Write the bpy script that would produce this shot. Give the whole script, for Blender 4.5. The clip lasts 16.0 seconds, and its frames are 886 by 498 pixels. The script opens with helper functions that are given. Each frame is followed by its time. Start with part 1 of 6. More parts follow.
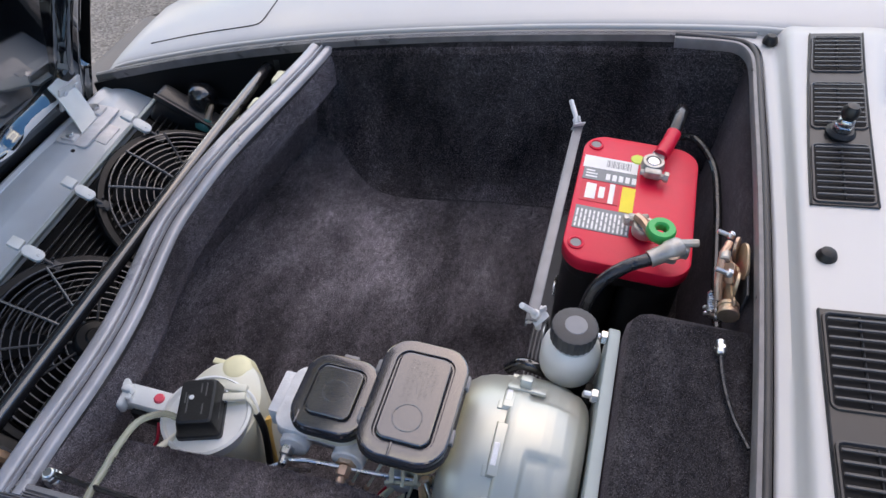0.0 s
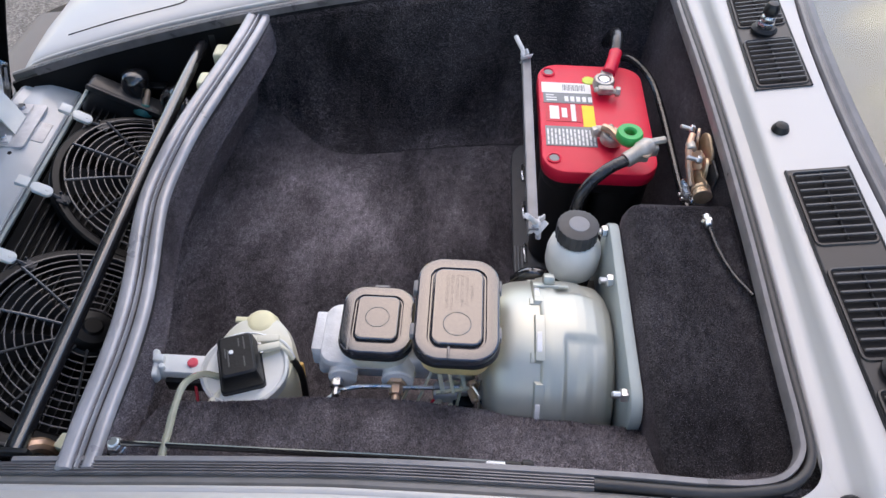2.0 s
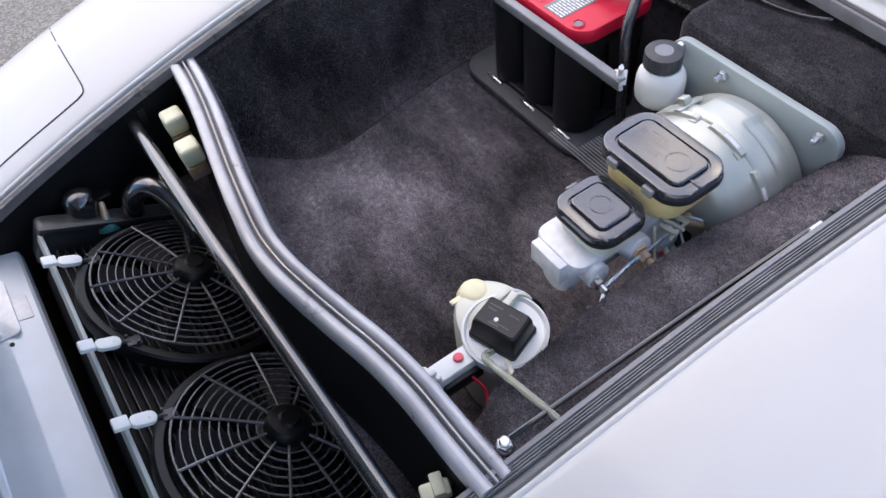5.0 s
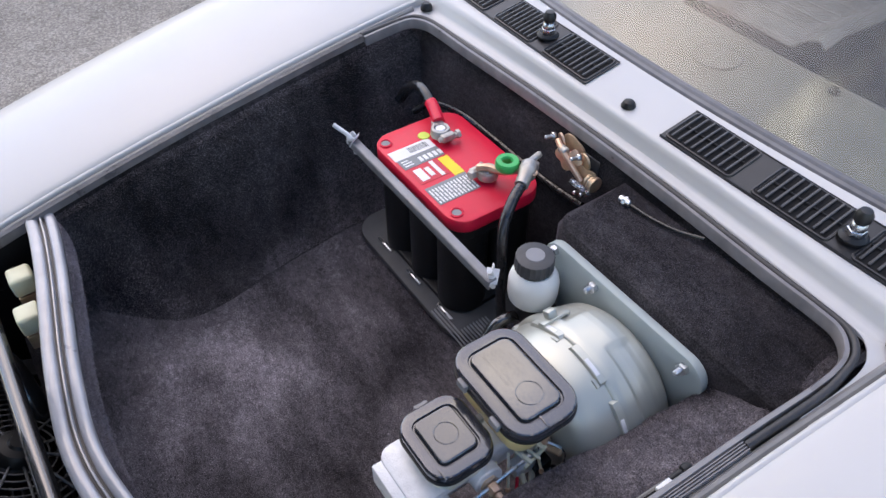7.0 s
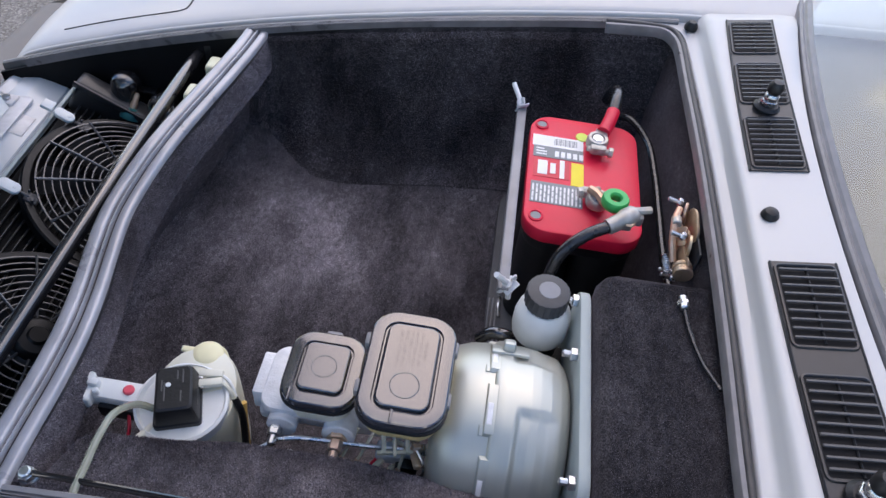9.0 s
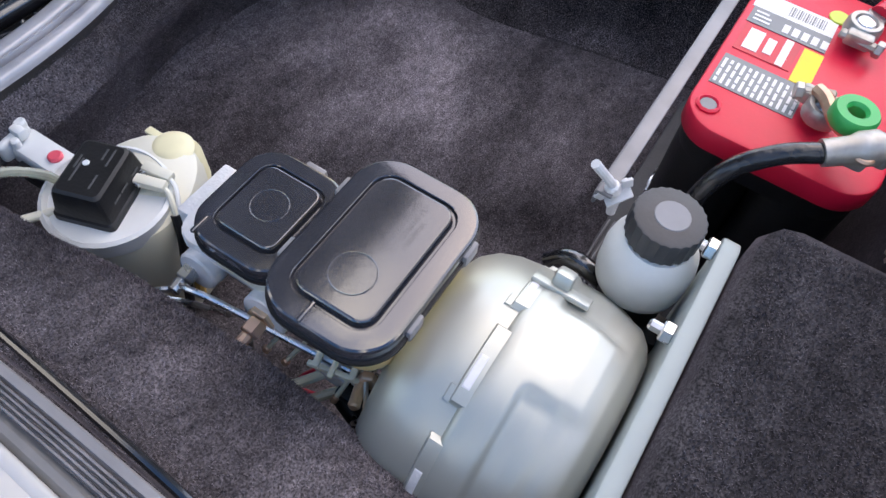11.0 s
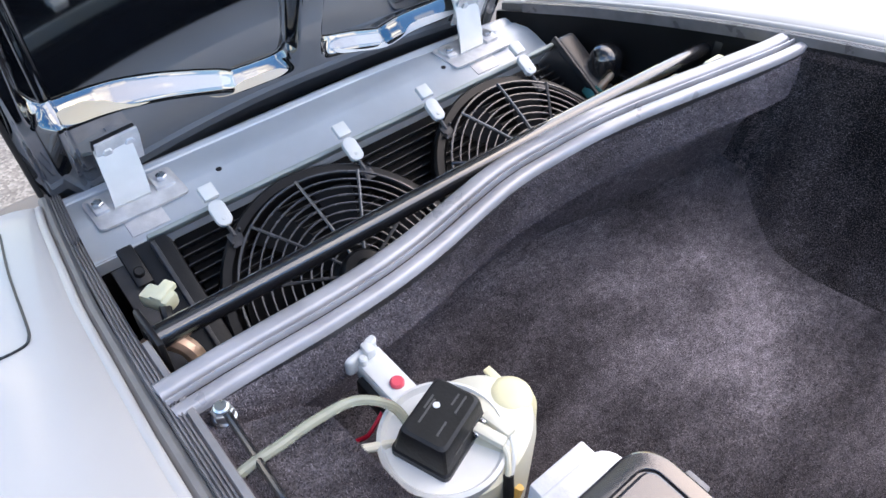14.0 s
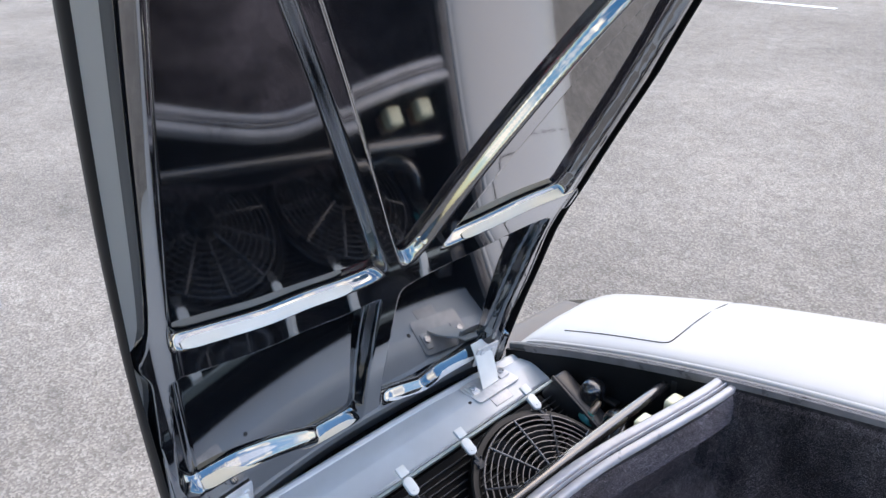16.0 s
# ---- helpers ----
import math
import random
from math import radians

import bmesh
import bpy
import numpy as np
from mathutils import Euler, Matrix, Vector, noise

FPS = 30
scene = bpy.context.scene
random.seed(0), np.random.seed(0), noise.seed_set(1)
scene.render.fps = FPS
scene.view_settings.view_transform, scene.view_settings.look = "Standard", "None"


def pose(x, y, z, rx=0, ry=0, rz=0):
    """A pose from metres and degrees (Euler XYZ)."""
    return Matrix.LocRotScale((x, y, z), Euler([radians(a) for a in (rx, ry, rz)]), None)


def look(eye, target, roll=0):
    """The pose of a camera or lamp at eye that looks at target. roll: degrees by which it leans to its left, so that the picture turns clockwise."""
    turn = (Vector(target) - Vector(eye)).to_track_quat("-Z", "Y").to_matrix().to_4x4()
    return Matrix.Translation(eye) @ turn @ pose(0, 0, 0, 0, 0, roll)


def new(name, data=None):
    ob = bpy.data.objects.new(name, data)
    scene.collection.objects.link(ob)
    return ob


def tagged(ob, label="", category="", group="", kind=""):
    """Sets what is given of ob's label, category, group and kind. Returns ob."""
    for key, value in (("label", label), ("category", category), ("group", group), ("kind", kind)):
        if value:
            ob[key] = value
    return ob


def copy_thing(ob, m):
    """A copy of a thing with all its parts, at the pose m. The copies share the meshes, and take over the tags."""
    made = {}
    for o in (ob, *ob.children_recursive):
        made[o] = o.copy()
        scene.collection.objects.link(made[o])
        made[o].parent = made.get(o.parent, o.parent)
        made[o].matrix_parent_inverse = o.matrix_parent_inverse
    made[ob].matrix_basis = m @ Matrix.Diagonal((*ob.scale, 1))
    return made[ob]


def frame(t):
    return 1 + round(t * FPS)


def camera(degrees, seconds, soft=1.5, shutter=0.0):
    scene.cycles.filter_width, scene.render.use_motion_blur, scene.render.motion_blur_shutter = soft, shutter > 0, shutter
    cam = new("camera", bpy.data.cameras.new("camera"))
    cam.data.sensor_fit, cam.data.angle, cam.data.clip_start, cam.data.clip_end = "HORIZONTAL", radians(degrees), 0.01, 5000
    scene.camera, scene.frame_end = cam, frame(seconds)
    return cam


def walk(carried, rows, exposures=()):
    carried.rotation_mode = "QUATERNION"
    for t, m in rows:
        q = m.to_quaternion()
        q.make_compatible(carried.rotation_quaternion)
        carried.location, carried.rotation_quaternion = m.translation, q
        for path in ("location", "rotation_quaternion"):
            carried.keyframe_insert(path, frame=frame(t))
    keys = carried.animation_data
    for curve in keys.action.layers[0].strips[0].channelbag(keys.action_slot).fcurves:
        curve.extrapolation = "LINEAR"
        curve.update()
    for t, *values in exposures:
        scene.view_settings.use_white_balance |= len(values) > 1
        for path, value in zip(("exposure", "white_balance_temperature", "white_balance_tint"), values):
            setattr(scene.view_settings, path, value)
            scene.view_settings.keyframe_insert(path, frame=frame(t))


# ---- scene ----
# the camera: seconds, place, turn
cam = camera(62.1, 16.0)
PATH = [
    (0.0, 0.0000, 0.0000, 1.4000, 41.25, -0.00, 15.50),
    (0.5, -0.0009, -0.0383, 1.4103, 38.10, -0.79, 15.94),
    (1.0, -0.0057, -0.0552, 1.3964, 37.21, -0.40, 13.07),
    (1.5, -0.0639, -0.0998, 1.3935, 38.57, -0.28, 5.87),
    (2.0, -0.1373, -0.1201, 1.3973, 40.23, -1.14, 2.81),
    (2.5, -0.2984, -0.1442, 1.3992, 41.31, -0.68, -0.05),
    (3.0, -0.4361, -0.1409, 1.3832, 41.39, 0.47, -3.90),
    (3.2, -0.4694, -0.1154, 1.3827, 41.01, 1.62, -6.79),
    (5.3, -0.6654, -0.0307, 1.3726, 38.07, 4.24, -36.65),
    (5.5, -0.6460, -0.0241, 1.3789, 39.44, 3.95, -37.06),
    (6.0, -0.5971, -0.0027, 1.3956, 42.05, 3.35, -37.43),
    (6.5, -0.5482, 0.0133, 1.4075, 43.78, 2.38, -37.08),
    (7.0, -0.4642, 0.0162, 1.4142, 44.63, 0.05, -34.32),
    (7.5, -0.3526, -0.0256, 1.3924, 44.92, -2.48, -28.31),
    (8.0, -0.2433, -0.0922, 1.3892, 44.25, -2.72, -16.06),
    (8.5, -0.1167, -0.0791, 1.3904, 42.93, -3.90, -1.01),
    (9.0, -0.0961, -0.0596, 1.3917, 41.62, -5.15, 7.85),
    (9.2, -0.0980, -0.0398, 1.3989, 39.94, -4.87, 11.40),
    (11.3, 0.0206, 0.1629, 1.0484, 33.00, -4.75, 33.65),
    (11.5, 0.0107, 0.1592, 1.0182, 33.53, -5.46, 34.01),
    (12.0, -0.0375, 0.1483, 1.0155, 33.57, -4.90, 36.58),
    (12.5, -0.0825, 0.1394, 1.0241, 34.44, -4.00, 40.13),
    (13.0, -0.1214, 0.1360, 1.0402, 35.10, -3.21, 43.42),
    (13.5, -0.1457, 0.1375, 1.0610, 37.57, -2.83, 46.80),
    (14.0, -0.1632, 0.1358, 1.1351, 44.32, -0.91, 49.36),
    (14.5, -0.1467, 0.0994, 1.2558, 48.89, 1.58, 50.62),
    (15.0, -0.1365, 0.0584, 1.3616, 53.78, 3.03, 50.76),
    (15.5, -0.1047, 0.0269, 1.4275, 59.05, 2.65, 50.05),
    (16.0, -0.0548, -0.0187, 1.4824, 62.69, 2.21, 47.49),
]
EXPOSURE = [(0.0, 0.80, 7350, 15), (3.2, 1.08, 7350, 15), (5.3, 1.16, 7150, 16), (6.6, 1.02, 7150, 16), (7.5, 0.84, 7000, 16), (9.2, 0.80, 6900, 16), (11.3, 1.22, 7200, 15), (11.9, 1.36, 7250, 15), (13.0, 1.30, 7000, 15), (14.0, 1.62, 7350, 14), (15.0, 1.46, 7600, 13), (16.0, 1.42, 7300, 13)]
walk(cam, [(t, pose(x, y, z, rx, ry, rz)) for t, x, y, z, rx, ry, rz in PATH], EXPOSURE)

# ---------------------------------------------------------------- light
world = bpy.data.worlds.new("sky")
scene.world = world
world.use_nodes = True
wn, wl = world.node_tree.nodes, world.node_tree.links
SUN_EL, SUN_ROT = radians(53), radians(-2)
sky = wn.new("ShaderNodeTexSky")
sky.sky_type, sky.sun_disc, sky.sun_elevation, sky.sun_rotation = "NISHITA", False, SUN_EL, SUN_ROT
sky.air_density, sky.dust_density = 1.0, 0.9
tc = wn.new("ShaderNodeTexCoord")
cloud = wn.new("ShaderNodeTexNoise")
cloud.inputs["Scale"].default_value, cloud.inputs["Detail"].default_value = 5.5, 7
ramp = wn.new("ShaderNodeValToRGB")
ramp.color_ramp.elements[0].position, ramp.color_ramp.elements[1].position = 0.52, 0.66
tone = wn.new("ShaderNodeTexNoise")
tone.inputs["Scale"].default_value, tone.inputs["Detail"].default_value, tone.inputs["Distortion"].default_value = 6.0, 7, 0.8
shade = wn.new("ShaderNodeValToRGB")
shade.color_ramp.elements[0].position, shade.color_ramp.elements[1].position = 0.36, 0.64
shade.color_ramp.elements[0].color, shade.color_ramp.elements[1].color = (0.34, 0.352, 0.378, 1), (1, 0.985, 0.94, 1)
bright = wn.new("ShaderNodeVectorMath")
bright.operation = "SCALE"
bright.inputs["Scale"].default_value = 14.0
deep = wn.new("ShaderNodeHueSaturation")
deep.inputs["Saturation"].default_value, deep.inputs["Value"].default_value = 1.42, 1.05
mixc = wn.new("ShaderNodeMix")
mixc.data_type = "RGBA"
wl.new(tc.outputs["Generated"], cloud.inputs["Vector"])
wl.new(cloud.outputs["Fac"], ramp.inputs["Fac"])
wl.new(ramp.outputs["Color"], mixc.inputs["Factor"])
wl.new(tc.outputs["Generated"], tone.inputs["Vector"])
wl.new(tone.outputs["Fac"], shade.inputs["Fac"])
wl.new(shade.outputs["Color"], bright.inputs[0])
wl.new(bright.outputs["Vector"], mixc.inputs["B"])
wl.new(sky.outputs["Color"], deep.inputs["Color"])
wl.new(deep.outputs["Color"], mixc.inputs["A"])
wl.new(mixc.outputs["Result"], wn["Background"].inputs["Color"])
wn["Background"].inputs["Strength"].default_value = 0.15
sun_data = bpy.data.lights.new("sun", "SUN")
sun_data.energy, sun_data.angle, sun_data.color = 0.9, radians(88), (1, 0.93, 0.84)
sun = new("sun", sun_data)
sun.matrix_world = look((6 * math.sin(SUN_ROT), 6 * math.cos(SUN_ROT), 6 * math.tan(SUN_EL)), (0, 0, 0))


# ---------------------------------------------------------------- materials
def mat(name, color, rough=0.5, metal=0.0, var=0.12, scale=30.0, fine=0.0, fine_scale=400.0, coat=0.0, bump=0.0, bump_scale=300.0,
        sheen=0.0, rough_var=0.08, trans=0.0, spec=0.5, tint=None, stretch=None):
    m = bpy.data.materials.new(name)
    m.use_nodes = True
    n, l = m.node_tree.nodes, m.node_tree.links
    b = n["Principled BSDF"]
    b.inputs["Metallic"].default_value = metal
    b.inputs["Coat Weight"].default_value = coat
    b.inputs["Coat Roughness"].default_value = 0.04
    b.inputs["Sheen Weight"].default_value = sheen
    b.inputs["Specular IOR Level"].default_value = spec
    b.inputs["Transmission Weight"].default_value = trans
    co = n.new("ShaderNodeTexCoord")
    src = co.outputs["Object"]
    if stretch:
        mp = n.new("ShaderNodeMapping")
        mp.inputs["Scale"].default_value = stretch
        l.new(src, mp.inputs["Vector"])
        src = mp.outputs["Vector"]
    big = n.new("ShaderNodeTexNoise")
    big.inputs["Scale"].default_value, big.inputs["Detail"].default_value = scale, 5
    l.new(src, big.inputs["Vector"])
    mr = n.new("ShaderNodeMapRange")
    mr.inputs["From Min"].default_value, mr.inputs["From Max"].default_value = 0.3, 0.7
    mr.inputs["To Min"].default_value, mr.inputs["To Max"].default_value = 1 - var, 1 + var
    l.new(big.outputs["Fac"], mr.inputs["Value"])
    val = mr.outputs["Result"]
    if fine:
        f = n.new("ShaderNodeTexNoise")
        f.inputs["Scale"].default_value, f.inputs["Detail"].default_value = fine_scale, 3
        l.new(src, f.inputs["Vector"])
        fr = n.new("ShaderNodeMapRange")
        fr.inputs["From Min"].default_value, fr.inputs["From Max"].default_value = 0.3, 0.7
        fr.inputs["To Min"].default_value, fr.inputs["To Max"].default_value = 1 - fine, 1 + fine
        l.new(f.outputs["Fac"], fr.inputs["Value"])
        mul = n.new("ShaderNodeMath")
        mul.operation = "MULTIPLY"
        l.new(val, mul.inputs[0])
        l.new(fr.outputs["Result"], mul.inputs[1])
        val = mul.outputs[0]
    hsv = n.new("ShaderNodeHueSaturation")
    hsv.inputs["Color"].default_value = (*color, 1)
    l.new(val, hsv.inputs["Value"])
    col = hsv.outputs["Color"]
    if tint:
        other = n.new("ShaderNodeTexNoise")
        other.inputs["Scale"].default_value, other.inputs["Detail"].default_value = scale * 0.37, 4
        l.new(src, other.inputs["Vector"])
        rr = n.new("ShaderNodeMapRange")
        rr.inputs["From Min"].default_value, rr.inputs["From Max"].default_value = 0.42, 0.68
        l.new(other.outputs["Fac"], rr.inputs["Value"])
        mx = n.new("ShaderNodeMix")
        mx.data_type = "RGBA"
        mx.inputs["B"].default_value = (*tint, 1)
        l.new(rr.outputs["Result"], mx.inputs["Factor"])
        l.new(col, mx.inputs["A"])
        col = mx.outputs["Result"]
    l.new(col, b.inputs["Base Color"])
    rv = n.new("ShaderNodeMapRange")
    rv.inputs["To Min"].default_value, rv.inputs["To Max"].default_value = max(0.0, rough - rough_var), min(1.0, rough + rough_var)
    l.new(big.outputs["Fac"], rv.inputs["Value"])
    l.new(rv.outputs["Result"], b.inputs["Roughness"])
    if bump:
        bn = n.new("ShaderNodeTexNoise")
        bn.inputs["Scale"].default_value, bn.inputs["Detail"].default_value = bump_scale, 3
        l.new(src, bn.inputs["Vector"])
        bp = n.new("ShaderNodeBump")
        bp.inputs["Strength"].default_value, bp.inputs["Distance"].default_value = bump, 0.002
        l.new(bn.outputs["Fac"], bp.inputs["Height"])
        l.new(bp.outputs["Normal"], b.inputs["Normal"])
    return m


def asphalt():
    """Worn asphalt: pale and dark stones in a grey binder, with large stains."""
    m = bpy.data.materials.new("worn_asphalt")
    m.use_nodes = True
    n, l = m.node_tree.nodes, m.node_tree.links
    b = n["Principled BSDF"]
    b.inputs["Roughness"].default_value, b.inputs["Specular IOR Level"].default_value = 0.9, 0.2
    co = n.new("ShaderNodeTexCoord")
    st = n.new("ShaderNodeTexVoronoi")
    st.inputs["Scale"].default_value = 150
    l.new(co.outputs["Object"], st.inputs["Vector"])
    sep = n.new("ShaderNodeSeparateColor")
    l.new(st.outputs["Color"], sep.inputs["Color"])
    ra = n.new("ShaderNodeValToRGB")
    e = ra.color_ramp.elements
    e[0].position, e[0].color = 0.0, (0.185, 0.168, 0.147, 1)
    e[1].position, e[1].color = 1.0, (0.385, 0.350, 0.305, 1)
    mid = e.new(0.55)
    mid.color = (0.268, 0.244, 0.213, 1)
    l.new(sep.outputs["Red"], ra.inputs["Fac"])
    big = n.new("ShaderNodeTexNoise")
    big.inputs["Scale"].default_value, big.inputs["Detail"].default_value = 0.7, 6
    l.new(co.outputs["Object"], big.inputs["Vector"])
    mr = n.new("ShaderNodeMapRange")
    mr.inputs["From Min"].default_value, mr.inputs["From Max"].default_value = 0.3, 0.7
    mr.inputs["To Min"].default_value, mr.inputs["To Max"].default_value = 0.78, 1.25
    l.new(big.outputs["Fac"], mr.inputs["Value"])
    patch_noise = n.new("ShaderNodeTexNoise")
    patch_noise.inputs["Scale"].default_value, patch_noise.inputs["Detail"].default_value, patch_noise.inputs["Roughness"].default_value = 9.0, 7, 0.7
    l.new(co.outputs["Object"], patch_noise.inputs["Vector"])
    pm = n.new("ShaderNodeMapRange")
    pm.inputs["From Min"].default_value, pm.inputs["From Max"].default_value = 0.34, 0.62
    pm.inputs["To Min"].default_value, pm.inputs["To Max"].default_value = 0.84, 1.09
    l.new(patch_noise.outputs["Fac"], pm.inputs["Value"])
    both = n.new("ShaderNodeMath")
    both.operation = "MULTIPLY"
    l.new(mr.outputs["Result"], both.inputs[0])
    l.new(pm.outputs["Result"], both.inputs[1])
    hs = n.new("ShaderNodeHueSaturation")
    l.new(ra.outputs["Color"], hs.inputs["Color"])
    l.new(both.outputs[0], hs.inputs["Value"])
    l.new(hs.outputs["Color"], b.inputs["Base Color"])
    bp = n.new("ShaderNodeBump")
    bp.inputs["Strength"].default_value, bp.inputs["Distance"].default_value = 0.35, 0.004
    l.new(st.outputs["Distance"], bp.inputs["Height"])
    l.new(bp.outputs["Normal"], b.inputs["Normal"])
    return m


def carpet(name="charcoal_carpet", tone=(0.041, 0.0370, 0.0400, 1), pile=False):
    """Charcoal pile: dark ground, paler fibre tips in specks, brushed patches."""
    m = bpy.data.materials.new(name)
    m.use_nodes = True
    n, l = m.node_tree.nodes, m.node_tree.links
    b = n["Principled BSDF"]
    b.inputs["Roughness"].default_value, b.inputs["Specular IOR Level"].default_value = 1.0, 0.1
    b.inputs["Sheen Weight"].default_value, b.inputs["Sheen Roughness"].default_value = 0.70 if pile else 0.3, 0.5
    b.inputs["Sheen Tint"].default_value = (0.35, 0.295, 0.345, 1)
    co = n.new("ShaderNodeTexCoord")

    def noise_range(scale, detail, lo, hi, a, z, stretch=(1, 1, 1), rough=0.5):
        mp = n.new("ShaderNodeMapping")
        mp.inputs["Scale"].default_value = stretch
        l.new(co.outputs["Object"], mp.inputs["Vector"])
        t = n.new("ShaderNodeTexNoise")
        t.inputs["Scale"].default_value, t.inputs["Detail"].default_value, t.inputs["Roughness"].default_value = scale, detail, rough
        l.new(mp.outputs["Vector"], t.inputs["Vector"])
        r = n.new("ShaderNodeMapRange")
        for key, v in (("From Min", lo), ("From Max", hi), ("To Min", a), ("To Max", z)):
            r.inputs[key].default_value = v
        l.new(t.outputs["Fac"], r.inputs["Value"])
        return r.outputs["Result"], t.outputs["Fac"]

    def times(a, c):
        k = n.new("ShaderNodeMath")
        k.operation = "MULTIPLY"
        l.new(a, k.inputs[0])
        l.new(c, k.inputs[1])
        return k.outputs[0]
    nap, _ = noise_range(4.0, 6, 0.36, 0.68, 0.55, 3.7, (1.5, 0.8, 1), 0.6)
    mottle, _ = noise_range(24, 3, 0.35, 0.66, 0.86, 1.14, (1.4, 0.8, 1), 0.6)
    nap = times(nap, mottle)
    # brushed floor patches: the nap's sheen is put into the colour as pale ellipses
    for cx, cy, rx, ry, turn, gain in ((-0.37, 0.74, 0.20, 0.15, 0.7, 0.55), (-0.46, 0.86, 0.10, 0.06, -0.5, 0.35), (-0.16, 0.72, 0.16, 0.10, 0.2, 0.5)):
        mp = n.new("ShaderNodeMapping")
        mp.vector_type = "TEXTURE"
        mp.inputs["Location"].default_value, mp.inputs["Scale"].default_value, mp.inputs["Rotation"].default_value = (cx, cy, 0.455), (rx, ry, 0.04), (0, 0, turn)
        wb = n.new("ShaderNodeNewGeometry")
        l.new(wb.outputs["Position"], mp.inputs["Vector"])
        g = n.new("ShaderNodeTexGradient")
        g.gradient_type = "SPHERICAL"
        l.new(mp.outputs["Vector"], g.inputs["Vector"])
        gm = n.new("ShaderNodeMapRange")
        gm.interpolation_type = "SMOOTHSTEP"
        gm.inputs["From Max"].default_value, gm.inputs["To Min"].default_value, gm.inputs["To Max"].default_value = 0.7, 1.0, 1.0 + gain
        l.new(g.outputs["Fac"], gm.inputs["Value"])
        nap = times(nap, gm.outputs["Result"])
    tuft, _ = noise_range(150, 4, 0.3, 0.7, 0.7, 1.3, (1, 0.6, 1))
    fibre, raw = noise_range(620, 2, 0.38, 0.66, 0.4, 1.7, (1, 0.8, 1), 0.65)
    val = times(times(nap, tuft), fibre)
    if pile:
        isl = n.new("ShaderNodeNewGeometry")
        ir = n.new("ShaderNodeMapRange")
        ir.inputs["To Min"].default_value, ir.inputs["To Max"].default_value = 0.65, 1.75
        l.new(isl.outputs["Random Per Island"], ir.inputs["Value"])
        val = times(times(nap, tuft), ir.outputs["Result"])
    hsv = n.new("ShaderNodeHueSaturation")
    hsv.inputs["Color"].default_value = tone
    l.new(val, hsv.inputs["Value"])
    l.new(hsv.outputs["Color"], b.inputs["Base Color"])
    bp = n.new("ShaderNodeBump")
    bp.inputs["Strength"].default_value, bp.inputs["Distance"].default_value = 0.3, 0.001
    l.new(raw, bp.inputs["Height"])
    l.new(bp.outputs["Normal"], b.inputs["Normal"])
    return m


PAINT = mat("silver_white_paint", (0.52, 0.512, 0.50), 0.45, 0.08, 0.02, 6, coat=0.3, rough_var=0.03, spec=0.3)
PAINT_BLUE = mat("blue_white_panel", (0.55, 0.602, 0.65), 0.36, 0.1, 0.06, 14, coat=0.3)
# pale colour in place of the sky mirrored by the gloss black walls
PAINTED_REFLECTION = mat("painted_sky_reflection", (0.62, 0.62, 0.61), 0.34, 0.15, 0.05, 5, tint=(0.62, 0.48, 0.28))
# brown-grey holds the tone of the bumper in shade
BUMPER_GREY = mat("shade_brown_bumper", (0.150, 0.128, 0.112), 0.5, 0.0, 0.10, 12, bump=0.05)
CHANNEL = mat("shade_grey_gutter", (0.20, 0.195, 0.19), 0.42, 0.0, 0.12, 30, bump=0.1)
GLOSS_BLACK = mat("gloss_black_paint", (0.006, 0.007, 0.010), 0.05, 0.0, 0.2, 8, rough_var=0.03, coat=1.0, spec=0.9)
GLOSS_BLACK.node_tree.nodes["Principled BSDF"].inputs["IOR"].default_value = 2.0
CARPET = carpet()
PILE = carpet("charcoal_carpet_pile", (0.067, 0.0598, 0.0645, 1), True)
# darker copies of the same carpet: shade in the tub put into the tone
PILE_SHADED = carpet("shaded_carpet_pile", (0.026, 0.0238, 0.0250, 1), True)
CARPET_SHADED = carpet("shaded_carpet", (0.018, 0.0165, 0.0175, 1))
SEAL = mat("dark_rubber_seal", (0.034, 0.032, 0.033), 0.42, 0, 0.2, 40, bump=0.1)
TRIM_GREY = mat("grey_rubber_trim", (0.15, 0.146, 0.148), 0.34, 0.0, 0.2, 25, bump=0.05)
RIB_RUBBER = mat("worn_ribbed_rubber", (0.175, 0.165, 0.168), 0.30, 0.0, 0.25, 30, bump=0.08)
LIP_GREY = mat("grey_vinyl_lip", (0.24, 0.232, 0.235), 0.4, 0.0, 0.12, 25, bump=0.08)
SEAL_GREY = mat("grey_vinyl_seal", (0.34, 0.337, 0.358), 0.30, 0.0, 0.2, 18, bump=0.08, coat=0.7, spec=0.9)
BLACK = mat("black_plastic", (0.010, 0.010, 0.011), 0.42, 0, 0.25, 40, bump=0.15, spec=0.4)
BLACK_SATIN = mat("black_satin_metal", (0.010, 0.010, 0.011), 0.38, 0.0, 0.3, 30)
DARK = mat("dark_painted_bay", (0.006, 0.006, 0.007), 0.6, 0, 0.4, 12, spec=0.2)
RED = mat("red_battery_plastic", (0.74, 0.010, 0.045), 0.42, 0, 0.06, 25, bump=0.05)
GREY_LID = mat("grey_lid_plastic", (0.030, 0.032, 0.040), 0.13, 0, 0.2, 30, bump=0.02, rough_var=0.06, spec=0.9, coat=0.4)
GREY_LID.node_tree.nodes["Principled BSDF"].inputs["IOR"].default_value = 1.6
GREY_RUBBER = mat("grey_rubber_mat", (0.07, 0.07, 0.075), 0.6, 0, 0.15, 30, bump=0.2)
FLUID = mat("amber_fluid_plastic", (0.80, 0.62, 0.29), 0.35, 0, 0.12, 30)
